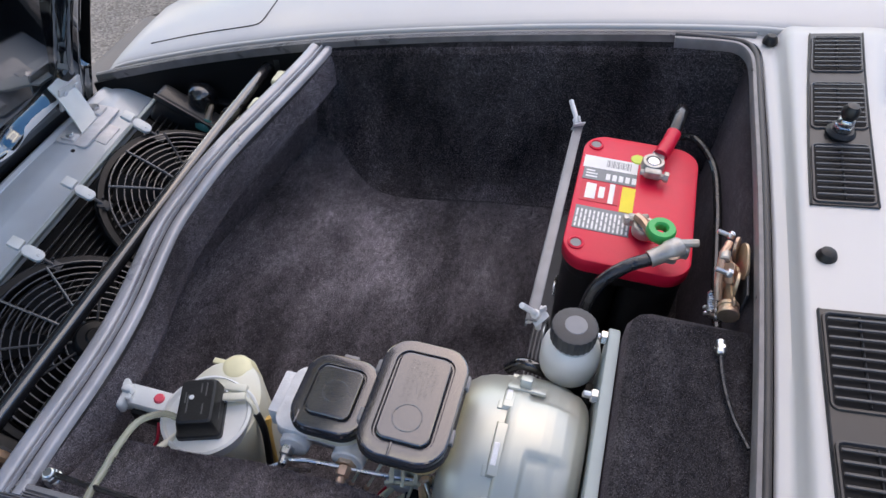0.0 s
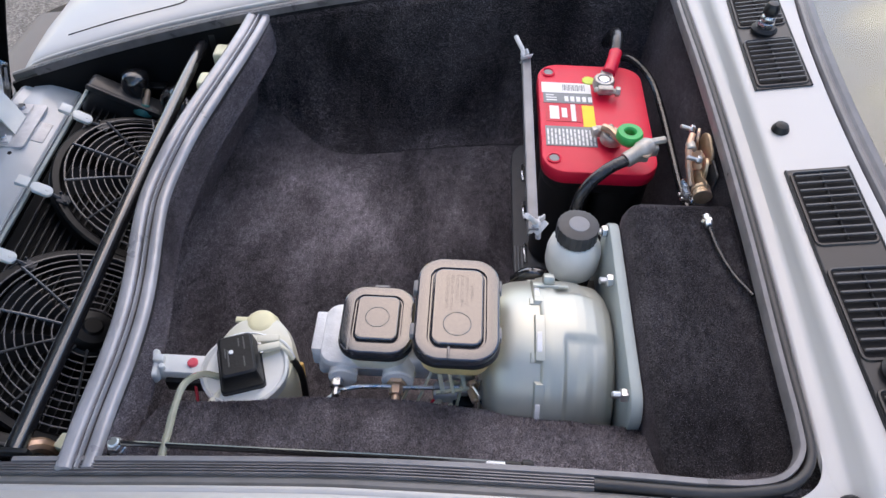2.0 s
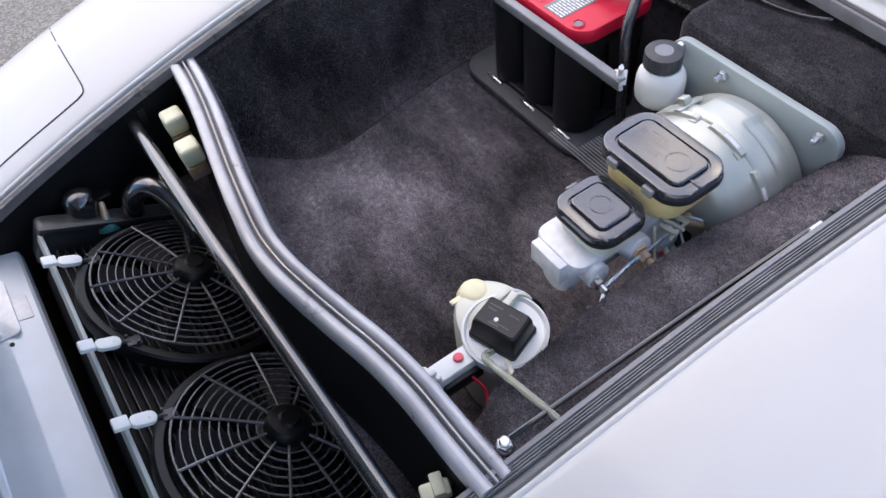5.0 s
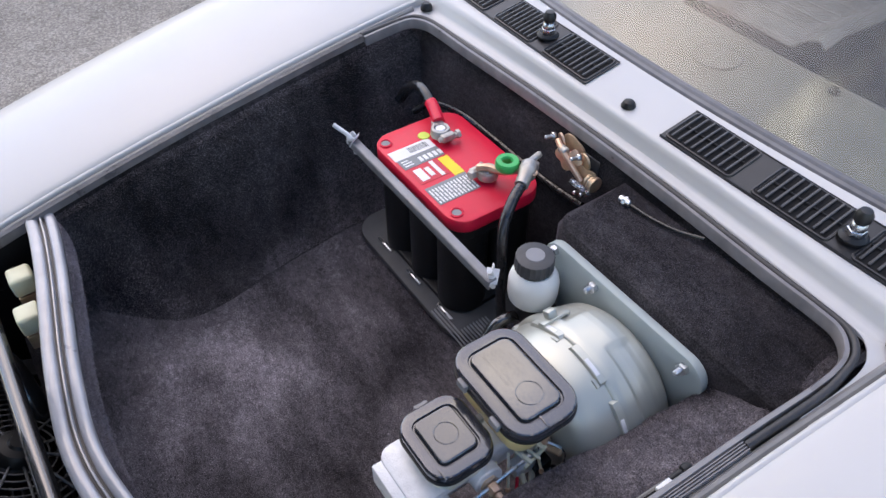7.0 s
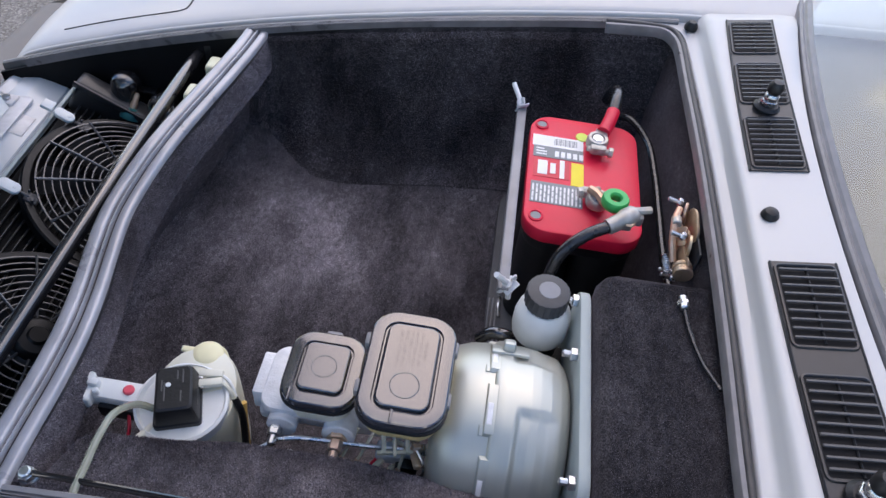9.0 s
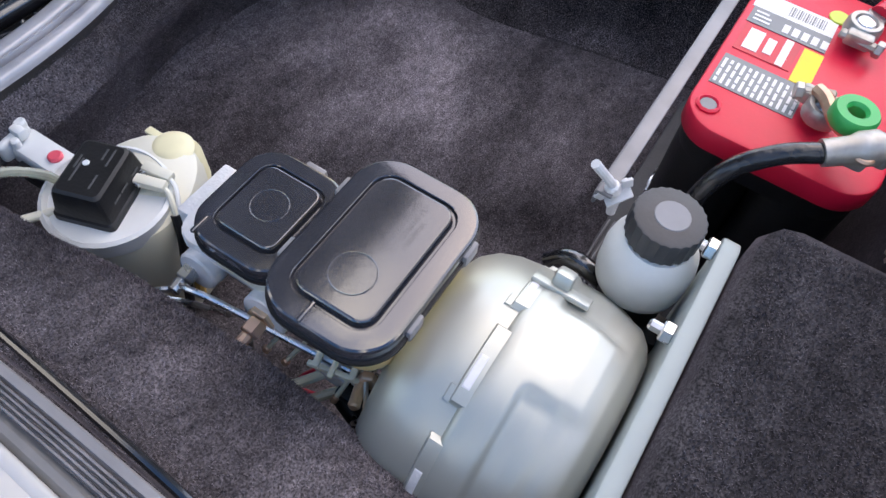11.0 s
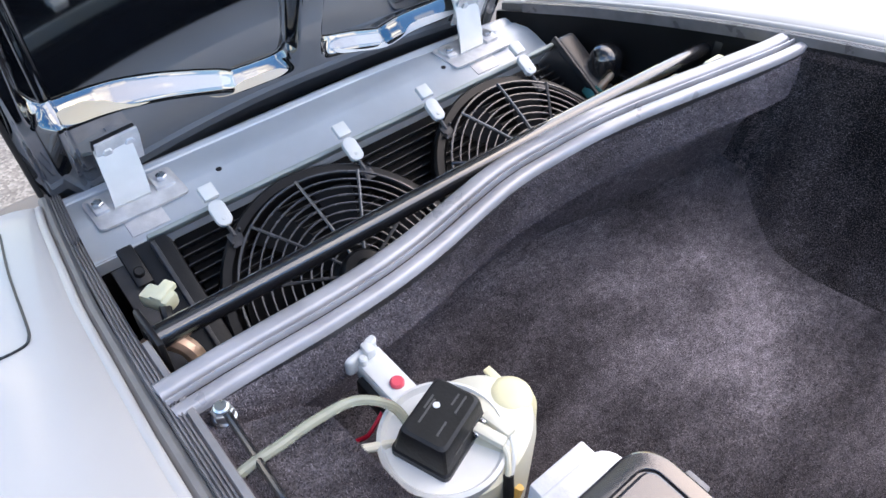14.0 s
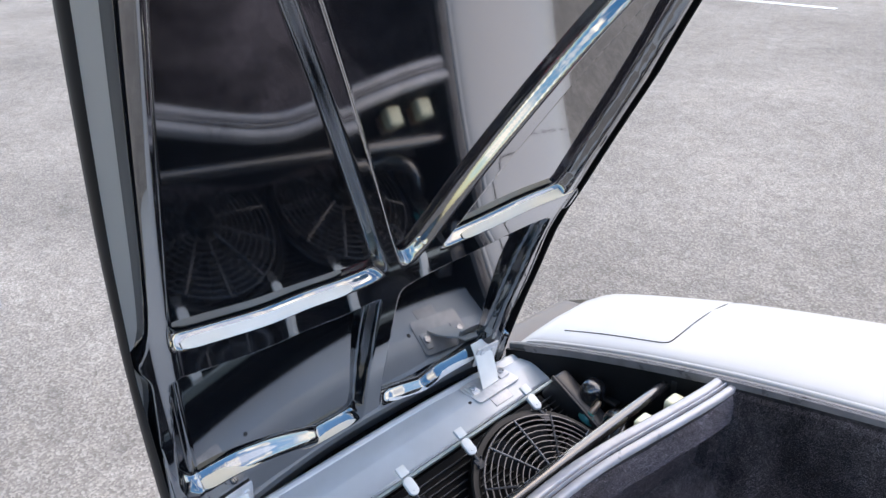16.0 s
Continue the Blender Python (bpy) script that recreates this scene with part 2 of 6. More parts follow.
CREAM = mat("aged_cream_plastic", (0.74, 0.72, 0.60), 0.42, 0, 0.06, 25, tint=(0.74, 0.69, 0.50))
CREAM_YELLOW = mat("yellowed_plastic_cap", (0.84, 0.78, 0.50), 0.4, 0, 0.08, 25)
WHITE = mat("white_plastic", (0.76, 0.77, 0.75), 0.4, 0, 0.05, 30)
AMBER = mat("amber_stain_plastic", (0.66, 0.42, 0.12), 0.4, 0, 0.1, 30)
ZINC = mat("zinc_plated_steel", (0.42, 0.445, 0.41), 0.36, 0.52, 0.06, 9, tint=(0.72, 0.67, 0.56), bump=0.02, bump_scale=60, rough_var=0.06)
STEEL = mat("bright_steel", (0.62, 0.62, 0.63), 0.28, 1.0, 0.12, 60)
CAST = mat("cast_aluminium", (0.74, 0.735, 0.74), 0.5, 0.2, 0.12, 60, bump=0.3, bump_scale=500)
PLATE = mat("grey_painted_plate", (0.34, 0.385, 0.375), 0.5, 0.0, 0.08, 15)
BRASS = mat("brass_passivated", (0.62, 0.46, 0.30), 0.36, 0.6, 0.25, 60, tint=(0.62, 0.42, 0.36))
COPPER = mat("copper_strap", (0.62, 0.42, 0.30), 0.4, 0.7, 0.2, 60)
GREEN = mat("green_plastic", (0.02, 0.42, 0.10), 0.4, 0, 0.08, 40)
TEAL = mat("teal_plastic", (0.03, 0.20, 0.20), 0.45, 0, 0.1, 40)
YELLOW = mat("yellow_print", (0.85, 0.66, 0.02), 0.5, 0, 0.05, 40)
LIME = mat("lime_dot", (0.6, 0.72, 0.1), 0.5, 0, 0.05, 40)
LABEL = mat("white_label", (0.80, 0.78, 0.76), 0.5, 0, 0.05, 40)
LABEL_GREY = mat("grey_print", (0.22, 0.23, 0.23), 0.5, 0, 0.08, 40)
LABEL_RED = mat("red_print", (0.62, 0.03, 0.05), 0.5, 0, 0.08, 40)
TAPE = mat("black_tape", (0.020, 0.020, 0.022), 0.22, 0, 0.3, 60, bump=0.7, bump_scale=110, coat=0.3)
PINK = mat("red_button", (0.80, 0.10, 0.14), 0.4, 0, 0.05, 40)
TUBE_CLEAR = mat("clear_hose", (0.60, 0.62, 0.50), 0.2, 0, 0.1, 40, trans=0.6)
RELAY = mat("yellow_relay", (0.80, 0.79, 0.57), 0.4, 0, 0.06, 40)
FINS = mat("radiator_fins", (0.003, 0.003, 0.0035), 0.6, 0.0, 0.3, 60, spec=0.15)
FIN_EDGE = mat("black_fin_edges", (0.055, 0.055, 0.06), 0.32, 0.4, 0.3, 60, spec=0.6)
TUBE_BLACK = mat("black_gloss_tube", (0.014, 0.014, 0.016), 0.22, 0.0, 0.2, 40, coat=1.0, spec=1.0)
DULL = mat("dull_dark_steel", (0.07, 0.07, 0.075), 0.45, 0.3, 0.3, 40)
TANK = mat("black_tank_plastic", (0.030, 0.031, 0.034), 0.34, 0.0, 0.2, 40, spec=0.5)
FAN_BLACK = mat("black_fan_plastic", (0.005, 0.005, 0.006), 0.40, 0.0, 0.3, 40, spec=0.3)
GUARD = mat("black_gloss_wire", (0.075, 0.075, 0.08), 0.26, 0.0, 0.2, 40, spec=0.7)
ASPHALT = asphalt()
SLAT_LIGHT = mat("worn_grey_slat", (0.050, 0.050, 0.053), 0.38, 0, 0.15, 60)
SLAT = mat("grey_black_slat", (0.022, 0.022, 0.024), 0.34, 0, 0.1, 40)
ROD = mat("gloss_black_rod", (0.016, 0.016, 0.018), 0.10, 0.0, 0.2, 40, coat=0.8)
DASH_TOP = mat("pale_dashboard_vinyl", (0.15, 0.143, 0.118), 0.55, 0, 0.08, 14, bump=0.1)
LEATHER = mat("grey_seat_leather", (0.20, 0.19, 0.175), 0.45, 0, 0.2, 14, bump=0.15)
DASH = mat("grey_dashboard", (0.04, 0.04, 0.042), 0.7, 0, 0.1, 20)
GLASS = mat("windscreen_glass", (0.75, 0.82, 0.84), 0.01, 0, 0.0, 5, trans=1.0, rough_var=0.005)


# ---------------------------------------------------------------- mesh helpers
ORIGIN = {}


def thing(name, at, label="", category="", group="", kind=""):
    ob = new(name)
    ob.empty_display_size = 0.02
    ob.location = at
    ORIGIN[ob.name] = Vector(at)
    return tagged(ob, label, category, group, kind)


def mesh_of(bm, material, smooth=True, name="mesh", sharp=35):
    me = bpy.data.meshes.new(name)
    bm.normal_update()
    if smooth:
        for f in bm.faces:
            f.smooth = True
        lim = radians(sharp)
        for e in bm.edges:
            if len(e.link_faces) == 2 and e.calc_face_angle(0) > lim:
                e.smooth = False
    bm.to_mesh(me)
    bm.free()
    me.materials.append(material)
    return me


def part(name, bm, material, parent, label="", smooth=True, sharp=35):
    """A bmesh in world places as one mesh under a thing or a part."""
    o = ORIGIN[parent.name]
    for v in bm.verts:
        v.co -= o
    ob = new(name, mesh_of(bm, material, smooth, name, sharp))
    ob.parent = parent
    ORIGIN[ob.name] = o
    if label:
        ob["label"] = label
    return ob


def solid(name, bm, material, label="", category="", group="", kind="", smooth=True, sharp=35):
    """A top-level thing of one mesh, its origin at its base."""
    lo = Vector([min(v.co[i] for v in bm.verts) for i in range(3)])
    hi = Vector([max(v.co[i] for v in bm.verts) for i in range(3)])
    o = Vector(((lo.x + hi.x) / 2, (lo.y + hi.y) / 2, lo.z))
    for v in bm.verts:
        v.co -= o
    ob = new(name, mesh_of(bm, material, smooth, name, sharp))
    ob.location = o
    ORIGIN[ob.name] = o
    return tagged(ob, label, category, group, kind)


def moved(bm, m):
    bmesh.ops.transform(bm, matrix=m, verts=bm.verts)
    return bm


def joined(*bms):
    out = bmesh.new()
    for b in bms:
        me = bpy.data.meshes.new("tmp")
        b.to_mesh(me)
        b.free()
        out.from_mesh(me)
        bpy.data.meshes.remove(me)
    return out


def box(cx, cy, cz, sx, sy, sz, bevel=0.002, seg=2):
    bm = bmesh.new()
    bmesh.ops.create_cube(bm, size=1)
    for v in bm.verts:
        v.co = Vector((v.co.x * sx, v.co.y * sy, v.co.z * sz))
    if bevel:
        bmesh.ops.bevel(bm, geom=list(bm.edges), offset=min(bevel, 0.45 * min(sx, sy, sz)), segments=seg, affect="EDGES", profile=0.5)
    return moved(bm, Matrix.Translation((cx, cy, cz)))


def lathe(profile, seg=32):
    """Profile of (radius, height) turned about z."""
    bm = bmesh.new()
    rings = []
    for r, z in profile:
        if r < 1e-5:
            rings.append([bm.verts.new((0, 0, z))])
        else:
            rings.append([bm.verts.new((r * math.cos(2 * math.pi * i / seg), r * math.sin(2 * math.pi * i / seg), z)) for i in range(seg)])
    for a, b in zip(rings, rings[1:]):
        for i in range(seg):
            j = (i + 1) % seg
            q = [a[i % len(a)], a[j % len(a)], b[j % len(b)], b[i % len(b)]]
            u = []
            for v in q:
                if v not in u:
                    u.append(v)
            if len(u) > 2:
                bm.faces.new(u)
    bmesh.ops.recalc_face_normals(bm, faces=bm.faces)
    return bm


def cyl(r, h, at, axis=(0, 0, 1), bevel=0.0015, seg=24):
    b = min(bevel, r * 0.4, h * 0.4)
    bm = lathe([(0, 0), (r - b, 0), (r, b), (r, h - b), (r - b, h), (0, h)], seg)
    q = Vector(axis).normalized().to_track_quat("Z", "Y").to_matrix().to_4x4()
    return moved(bm, Matrix.Translation(at) @ q)


def hexnut(r, h, at, axis=(0, 0, 1)):
    return cyl(r, h, at, axis, 0.001, 6)


def smooth_path(pts, n=8):
    """Catmull-Rom through the points."""
    p = [Vector(q) for q in pts]
    p = [2 * p[0] - p[1]] + p + [2 * p[-1] - p[-2]]
    out = []
    for i in range(1, len(p) - 2):
        for k in range(n):
            t = k / n
            a, b, c, d = p[i - 1], p[i], p[i + 1], p[i + 2]
            out.append(0.5 * (2 * b + (c - a) * t + (2 * a - 5 * b + 4 * c - d) * t * t + (3 * b - a - 3 * c + d) * t ** 3))
    out.append(p[-2])
    return out


def tube(pts, r, seg=10, n=8, closed=False):
    path = pts if closed else smooth_path(pts, n)
    path = [Vector(p) for p in path]
    bm = bmesh.new()
    rings = []
    side = None
    m = len(path)
    for i, p in enumerate(path):
        a = path[(i - 1) % m] if closed or i else p
        b = path[(i + 1) % m] if closed or i < m - 1 else p
        d = (b - a).normalized()
        if side is None:
            side = d.orthogonal().normalized()
        side = (side - d * side.dot(d)).normalized()
        up = d.cross(side)
        rings.append([bm.verts.new(p + r * (math.cos(2 * math.pi * k / seg) * side + math.sin(2 * math.pi * k / seg) * up)) for k in range(seg)])
    pairs = list(zip(rings, rings[1:])) + ([(rings[-1], rings[0])] if closed else [])
    for a, b in pairs:
        for k in range(seg):
            bm.faces.new((a[k], a[(k + 1) % seg], b[(k + 1) % seg], b[k]))
    if not closed:
        bm.faces.new(rings[0][::-1])
        bm.faces.new(rings[-1])
    bmesh.ops.recalc_face_normals(bm, faces=bm.faces)
    return bm


def sweep(profile, path, n=6, smooth=True, closed_profile=True, ups=None):
    """Profile of (sideways, up) carried along a path; sideways is to the right of the way."""
    path = smooth_path(path, n) if smooth else [Vector(p) for p in path]
    bm = bmesh.new()
    rings = []
    for i, p in enumerate(path):
        d = (path[min(i + 1, len(path) - 1)] - path[max(i - 1, 0)]).normalized()
        right = d.cross(Vector((0, 0, 1))).normalized()
        up = right.cross(d).normalized()
        rings.append([bm.verts.new(p + u * right + v * up) for u, v in profile])
    k = len(profile)
    for a, b in zip(rings, rings[1:]):
        for j in range(k if closed_profile else k - 1):
            bm.faces.new((a[j], a[(j + 1) % k], b[(j + 1) % k], b[j]))
    if closed_profile:
        bm.faces.new(rings[0])
        bm.faces.new(rings[-1][::-1])
        bmesh.ops.recalc_face_normals(bm, faces=bm.faces)
    return bm


def rrect(cx, cy, sx, sy, r, k=6):
    pts = []
    for qx, qy, a0 in ((1, 1, 0), (-1, 1, 90), (-1, -1, 180), (1, -1, 270)):
        for i in range(k + 1):
            a = radians(a0 + 90 * i / k)
            pts.append((cx + qx * (sx / 2 - r) + r * math.cos(a), cy + qy * (sy / 2 - r) + r * math.sin(a)))
    return pts


def prism(outline, z0, z1, bevel=0.0, seg=2):
    """An outline in plan raised from z0 to z1, its edges rounded."""
    b = bevel
    cx = sum(p[0] for p in outline) / len(outline)
    cy = sum(p[1] for p in outline) / len(outline)

    def inset(d):
        out = []
        m = len(outline)
        for i in range(m):
            p, a, c = Vector(outline[i]), Vector(outline[i - 1]), Vector(outline[(i + 1) % m])
            t = (c - a).normalized()
            out.append(p + d * Vector((-t.y, t.x)))
        return out
    levels = [(0, z0), (0, z1)] if not b else [(b, z0), (0.3 * b, z0 + 0.3 * b), (0, z0 + b), (0, z1 - b), (0.3 * b, z1 - 0.3 * b), (b, z1)]
    bm = bmesh.new()
    rings = [[bm.verts.new((p.x, p.y, z)) for p in inset(d)] for d, z in levels]
    m = len(outline)
    for a, c in zip(rings, rings[1:]):
        for i in range(m):
            bm.faces.new((a[i], a[(i + 1) % m], c[(i + 1) % m], c[i]))
    bm.faces.new(rings[0][::-1])
    bm.faces.new(rings[-1])
    bmesh.ops.recalc_face_normals(bm, faces=bm.faces)
    return bm


def grid(f, us, vs, thick=0.0, up=False):
    """A sheet of f(u, v); with thick a second sheet under it and closed edges."""
    bm = bmesh.new()
    rows = [[bm.verts.new(f(u, v)) for v in vs] for u in us]
    for a, b in zip(rows, rows[1:]):
        for i in range(len(vs) - 1):
            bm.faces.new((a[i], a[i + 1], b[i + 1], b[i]))
    bmesh.ops.recalc_face_normals(bm, faces=bm.faces)
    if thick:
        bm.normal_update()
        if up and sum(g.normal.z for g in bm.faces) < 0:
            bmesh.ops.reverse_faces(bm, faces=bm.faces)
            bm.normal_update()
        bmesh.ops.solidify(bm, geom=list(bm.faces), thickness=thick)
    return bm


def span(a, b, n):
    return [a + (b - a) * i / (n - 1) for i in range(n)]


def lerp_table(table, x):
    if x <= table[0][0]:
        return table[0][1]
    for (x0, y0), (x1, y1) in zip(table, table[1:]):
        if x <= x1:
            t = (x - x0) / (x1 - x0)
            return y0 + (y1 - y0) * t
    return table[-1][1]


def ease(v, a, b):
    q = min(1.0, max(0.0, (v - a) / (b - a)))
    return q * q * (3 - 2 * q)


def carpet_pile(owner, f, us, vs, seed, tall=0.0028, fibre=None):
    """Short leaning fibres all over a carpet sheet f(u, v), as one part of the sheet."""
    rng = np.random.default_rng(seed)
    U, V = np.meshgrid(us, vs, indexing="ij")
    U = U + rng.uniform(-0.5, 0.5, U.shape) * (us[1] - us[0])
    V = V + rng.uniform(-0.5, 0.5, V.shape) * (vs[1] - vs[0])
    o = ORIGIN[owner.name]
    verts, faces = [], []
    for u, v in zip(U.ravel(), V.ravel()):
        u, v = min(max(u, us[0]), us[-1]), min(max(v, vs[0]), vs[-1])
        p = Vector(f(u, v))
        du = Vector(f(min(u + 1e-3, us[-1] + 2e-3), v)) - p
        dv = Vector(f(u, min(v + 1e-3, vs[-1] + 2e-3))) - p
        nrm = du.cross(dv)
        if nrm.length < 1e-12:
            continue
        nrm.normalize()
        lean = Vector(rng.uniform(-1, 1, 3))
        if nrm.dot(Vector((-0.15, 0.62, 1.2)) - p) < 0:
            nrm = -nrm
        tip = p + (nrm + 0.75 * lean).normalized() * tall * rng.uniform(0.6, 1.2) - o
        side = nrm.cross(lean).normalized() * 0.00048
        base = p - o
        k = len(verts)
        verts += [base - side, base + side, tip]
        faces.append((k, k + 1, k + 2))
    me = bpy.data.meshes.new("pile")
    me.from_pydata(verts, [], faces)
    me.materials.append(fibre or PILE)
    ob = new("pile", me)
    ob.parent = owner
    ORIGIN[ob.name] = o
    return tagged(ob, kind="stuff")


# ---------------------------------------------------------------- plan of the car
# x runs to the tail, y to the far side, z up; the middle of the car is at y = MID
MID = 0.61
HALF = [(-1.0, 0.375), (-0.9, 0.388), (-0.7, 0.408), (-0.5, 0.419), (-0.25, 0.427), (0.0, 0.442), (0.2, 0.457)]


def rim_z(x):
    return 0.752 + 0.12 * x - 0.105 * x * x


def half(x):
    return lerp_table(HALF, x)

# ---------------------------------------------------------------- ground
def ground_point(u, v):
    return (u, v, 0.0)


solid("ground", grid(ground_point, [-400, -60, -12, -4, 0, 4, 12, 60, 400], [-400, -60, -12, -4, 0, 4, 12, 60, 400]), ASPHALT,
      "worn light grey asphalt of an open car park", "ground", kind="structure")

solid("parking_line", box(-4.45, 8.5, 0.004, 2.4, 0.09, 0.004, 0), LABEL, "worn white painted parking line on the asphalt", "line", kind="structure")

# ---------------------------------------------------------------- car body
car = thing("car_body", (0.1, MID, 0.0), "silver-white sports car body with its front bonnet opening uncovered", "car")
OUT = [(0.028, -0.014), (0.0285, -0.002), (0.030, 0.0005), (0.033, 0.0012), (0.0362, -0.0002), (0.039, 0.0022), (0.046, 0.0045), (0.060, 0.008), (0.10, 0.012), (0.16, 0.016), (0.24, 0.014), (0.31, 0.0), (0.36, -0.022), (0.40, -0.06), (0.425, -0.12), (0.435, -0.25), (0.425, -0.42)]


def fender(side):
    def f(x, k):
        d, dz = OUT[k]
        wide = 1 + 0.10 * max(0, x + 0.5)
        nose = max(0.0, -0.93 - x)
        fall = -2.2 * nose * nose - 0.5 * max(0, nose - 0.04)
        z = rim_z(x) + dz + fall * (1 + 2 * d)
        y = MID + side * (half(x) + d * (wide if d > 0.05 else 1) - 0.9 * nose * d)
        return (x, y, max(z, 0.12))
    return grid(f, span(-1.12, 0.24, 60), range(len(OUT)), 0.004, True)


part("fender", fender(1), PAINT, car, "silver-white front fender with a flush lamp cover", sharp=50)
part("fender", fender(-1), PAINT, car, "silver-white front fender with a flush lamp cover", sharp=50)


# rails beside the windscreen and the doors behind the fenders
def side_body(side):
    def f(x, k):
        d, dz = OUT[k]
        y = MID + side * (half(0.2) + d * (1 + 0.10 * (x + 0.5)))
        return (x, y, rim_z(0.24) + dz + 0.06 * (x - 0.24))
    return grid(f, span(0.24, 2.75, 22), range(len(OUT)), 0.004)


for sd in (1, -1):
    part("side_panel", side_body(sd), PAINT, car, sharp=50)

# the lamp cover's shut line, as a narrow groove strip
for sd in (1, -1):
    def fz(x, y):
        d = abs(y - MID) - half(x)
        k = lerp_table(OUT, d)
        return rim_z(x) + k + 0.0008
    line = [(-0.90, 0.462), (-0.80, 0.474), (-0.70, 0.482), (-0.672, 0.486), (-0.662, 0.496), (-0.660, 0.53), (-0.660, 0.60), (-0.659, 0.68), (-0.657, 0.75), (-0.655, 0.79)]
    pts = [Vector((x, MID + sd * h, fz(x, MID + sd * h))) for x, h in line]
    part("shut_line", sweep([(-0.0011, -0.006), (0.0011, -0.006), (0.0011, 0.0006), (-0.0011, 0.0006)], pts, 5), BLACK, car, "dark shut line round the lamp cover")

# gutter between paint and seal on both sides; its grey carries the shade there
for sd in (1, -1):
    def chan(x, k):
        d, dz = [(0.031, -0.012), (0.0275, -0.0065), (0.0245, -0.0035), (0.0205, -0.0035), (0.0172, -0.006), (0.0165, -0.04)][k]
        return (x, MID + sd * (half(x) + d), rim_z(x) + dz)
    part("gutter", grid(chan, span(-1.0, 0.20, 40), range(6), 0.001), CHANNEL, car, "brown-grey gutter beside the opening, the shade over it put into the colour")

# nose and underside
part("nose_well", box(-1.045, MID, 0.385, 0.11, 0.84, 0.02, 0.004), DARK, car, "dark well under the bonnet hinge")
part("underbody", box(0.85, MID, 0.19, 3.8, 1.50, 0.30, 0.03), DARK, car, "dark underside")
part("tail_panel", box(2.76, MID, 0.58, 0.03, 1.66, 0.54, 0.012), PAINT, car)
BUMPER = [(-1.055, 0.424), (-1.10, 0.426), (-1.148, 0.420), (-1.168, 0.409), (-1.178, 0.390), (-1.182, 0.36), (-1.182, 0.22), (-1.170, 0.15), (-1.06, 0.13)]


def bumper(k, y):
    """The rounded bumper, bowed back towards the corners."""
    w = abs(y - MID) / 0.80
    return (BUMPER[k][0] + 0.022 * w ** 2 + (0.10 * ((w - 0.94) / 0.06) ** 2 if w > 0.94 and k > 1 else 0.0), y, BUMPER[k][1])


part("bumper", grid(bumper, range(9), span(MID - 0.80, MID + 0.80, 41), 0.004), BUMPER_GREY, car, "rubber bumper across the nose, its shade put into a brown-grey colour", sharp=40)

# cowl between opening and windscreen
COWL = [(0.209, 0.760), (0.210, 0.7645), (0.2125, 0.7660), (0.2200, 0.7675), (0.2240, 0.7685), (0.2264, 0.7725), (0.2290, 0.7850), (0.2312, 0.7918), (0.2350, 0.7950), (0.2420, 0.7965), (0.2480, 0.7975), (0.318, 0.8100), (0.3285, 0.8110), (0.3315, 0.8060)]


def cowl_bow(y):
    return 1 - ((y - MID) / 0.5) ** 2


def cowl_back(y):
    """How far the vents and the screen's foot lie back towards the sides."""
    return 0.092 * (y - 0.585) ** 2


def cowl(k, y):
    px, pz = COWL[k]
    g = min(1.0, max(0.0, (px - 0.222) / 0.02))
    edge = 1 - g
    return (px + edge * (0.010 * cowl_bow(y) - 0.004) + g * (cowl_back(y) * (1 + 1.2 * max(0.0, px - 0.31) / 0.02) - 0.002), y, pz + 0.012 * cowl_bow(y) - 0.006 - 0.03 * max(0.0, (abs(y - MID) - 0.465) / 0.05) ** 2)


part("cowl_panel", grid(cowl, range(14), span(MID - 0.515, MID + 0.515, 33), 0.003), PAINT, car, "silver-white cowl panel with vent openings", sharp=50)

# windscreen with its lower trim, and the dashboard under it
screen = thing("windscreen", (0.75, MID, 0.8), "raked glass windscreen reflecting a cloudy sky", "windscreen")


def glass(u, y):
    s = u
    bow = 0.205 * (y - 0.59) ** 2
    return (0.352 + 0.9 * s + bow, y, 0.812 + 0.47 * s - 0.016 * ((y - MID) / 0.5) ** 2)


pane = part("pane", grid(glass, span(0, 1, 8), span(MID - 0.64, MID + 0.64, 15), 0.005), GLASS, screen, "clear curved glass")
pane.visible_shadow = False


def trim(k, y):
    dx, dz = [(-0.020, -0.006), (-0.0195, 0.0), (-0.017, 0.0042), (-0.0125, 0.0050), (-0.010, 0.0028), (-0.008, 0.0030), (-0.005, 0.0062), (0.001, 0.0068), (0.0045, 0.0050), (0.0055, 0.001)][k]
    p = Vector(glass(0, y))
    return (p.x + dx, y, p.z + dz)


part("lower_trim", grid(trim, range(10), span(MID - 0.62, MID + 0.62, 25), 0.002), TRIM_GREY, screen, "dark rubber trim along the glass")
DASH_LINE = [(0.385, 0.745), (0.40, 0.758), (0.44, 0.762), (0.54, 0.762), (0.61, 0.762), (0.627, 0.759), (0.636, 0.750), (0.637, 0.735), (0.66, 0.62), (0.70, 0.50), (0.70, 0.41)]
board = thing("dashboard", (0.5, MID, 0.5), "pale vinyl dashboard top behind the windscreen", "dashboard")
part("top", grid(lambda k, y: (DASH_LINE[k][0] + 0.03 * ((y - MID) / 0.6) ** 2, y, DASH_LINE[k][1]), range(7), span(MID - 0.66, MID + 0.66, 21), 0.004), DASH_TOP, board)
part("face", grid(lambda k, y: (DASH_LINE[k + 6][0], y, DASH_LINE[k + 6][1] - 0.004), range(5), span(MID - 0.66, MID + 0.66, 5), 0.006), DASH, board, "dark dashboard face")
part("speaker_cover", moved(lathe([(0, 0.002), (0.036, 0.002), (0.038, 0.0035), (0.041, 0.0035), (0.043, 0.001)], 40), Matrix.Translation((0.53, 0.661, 0.763))), DASH_TOP, board, "round vinyl speaker cover")
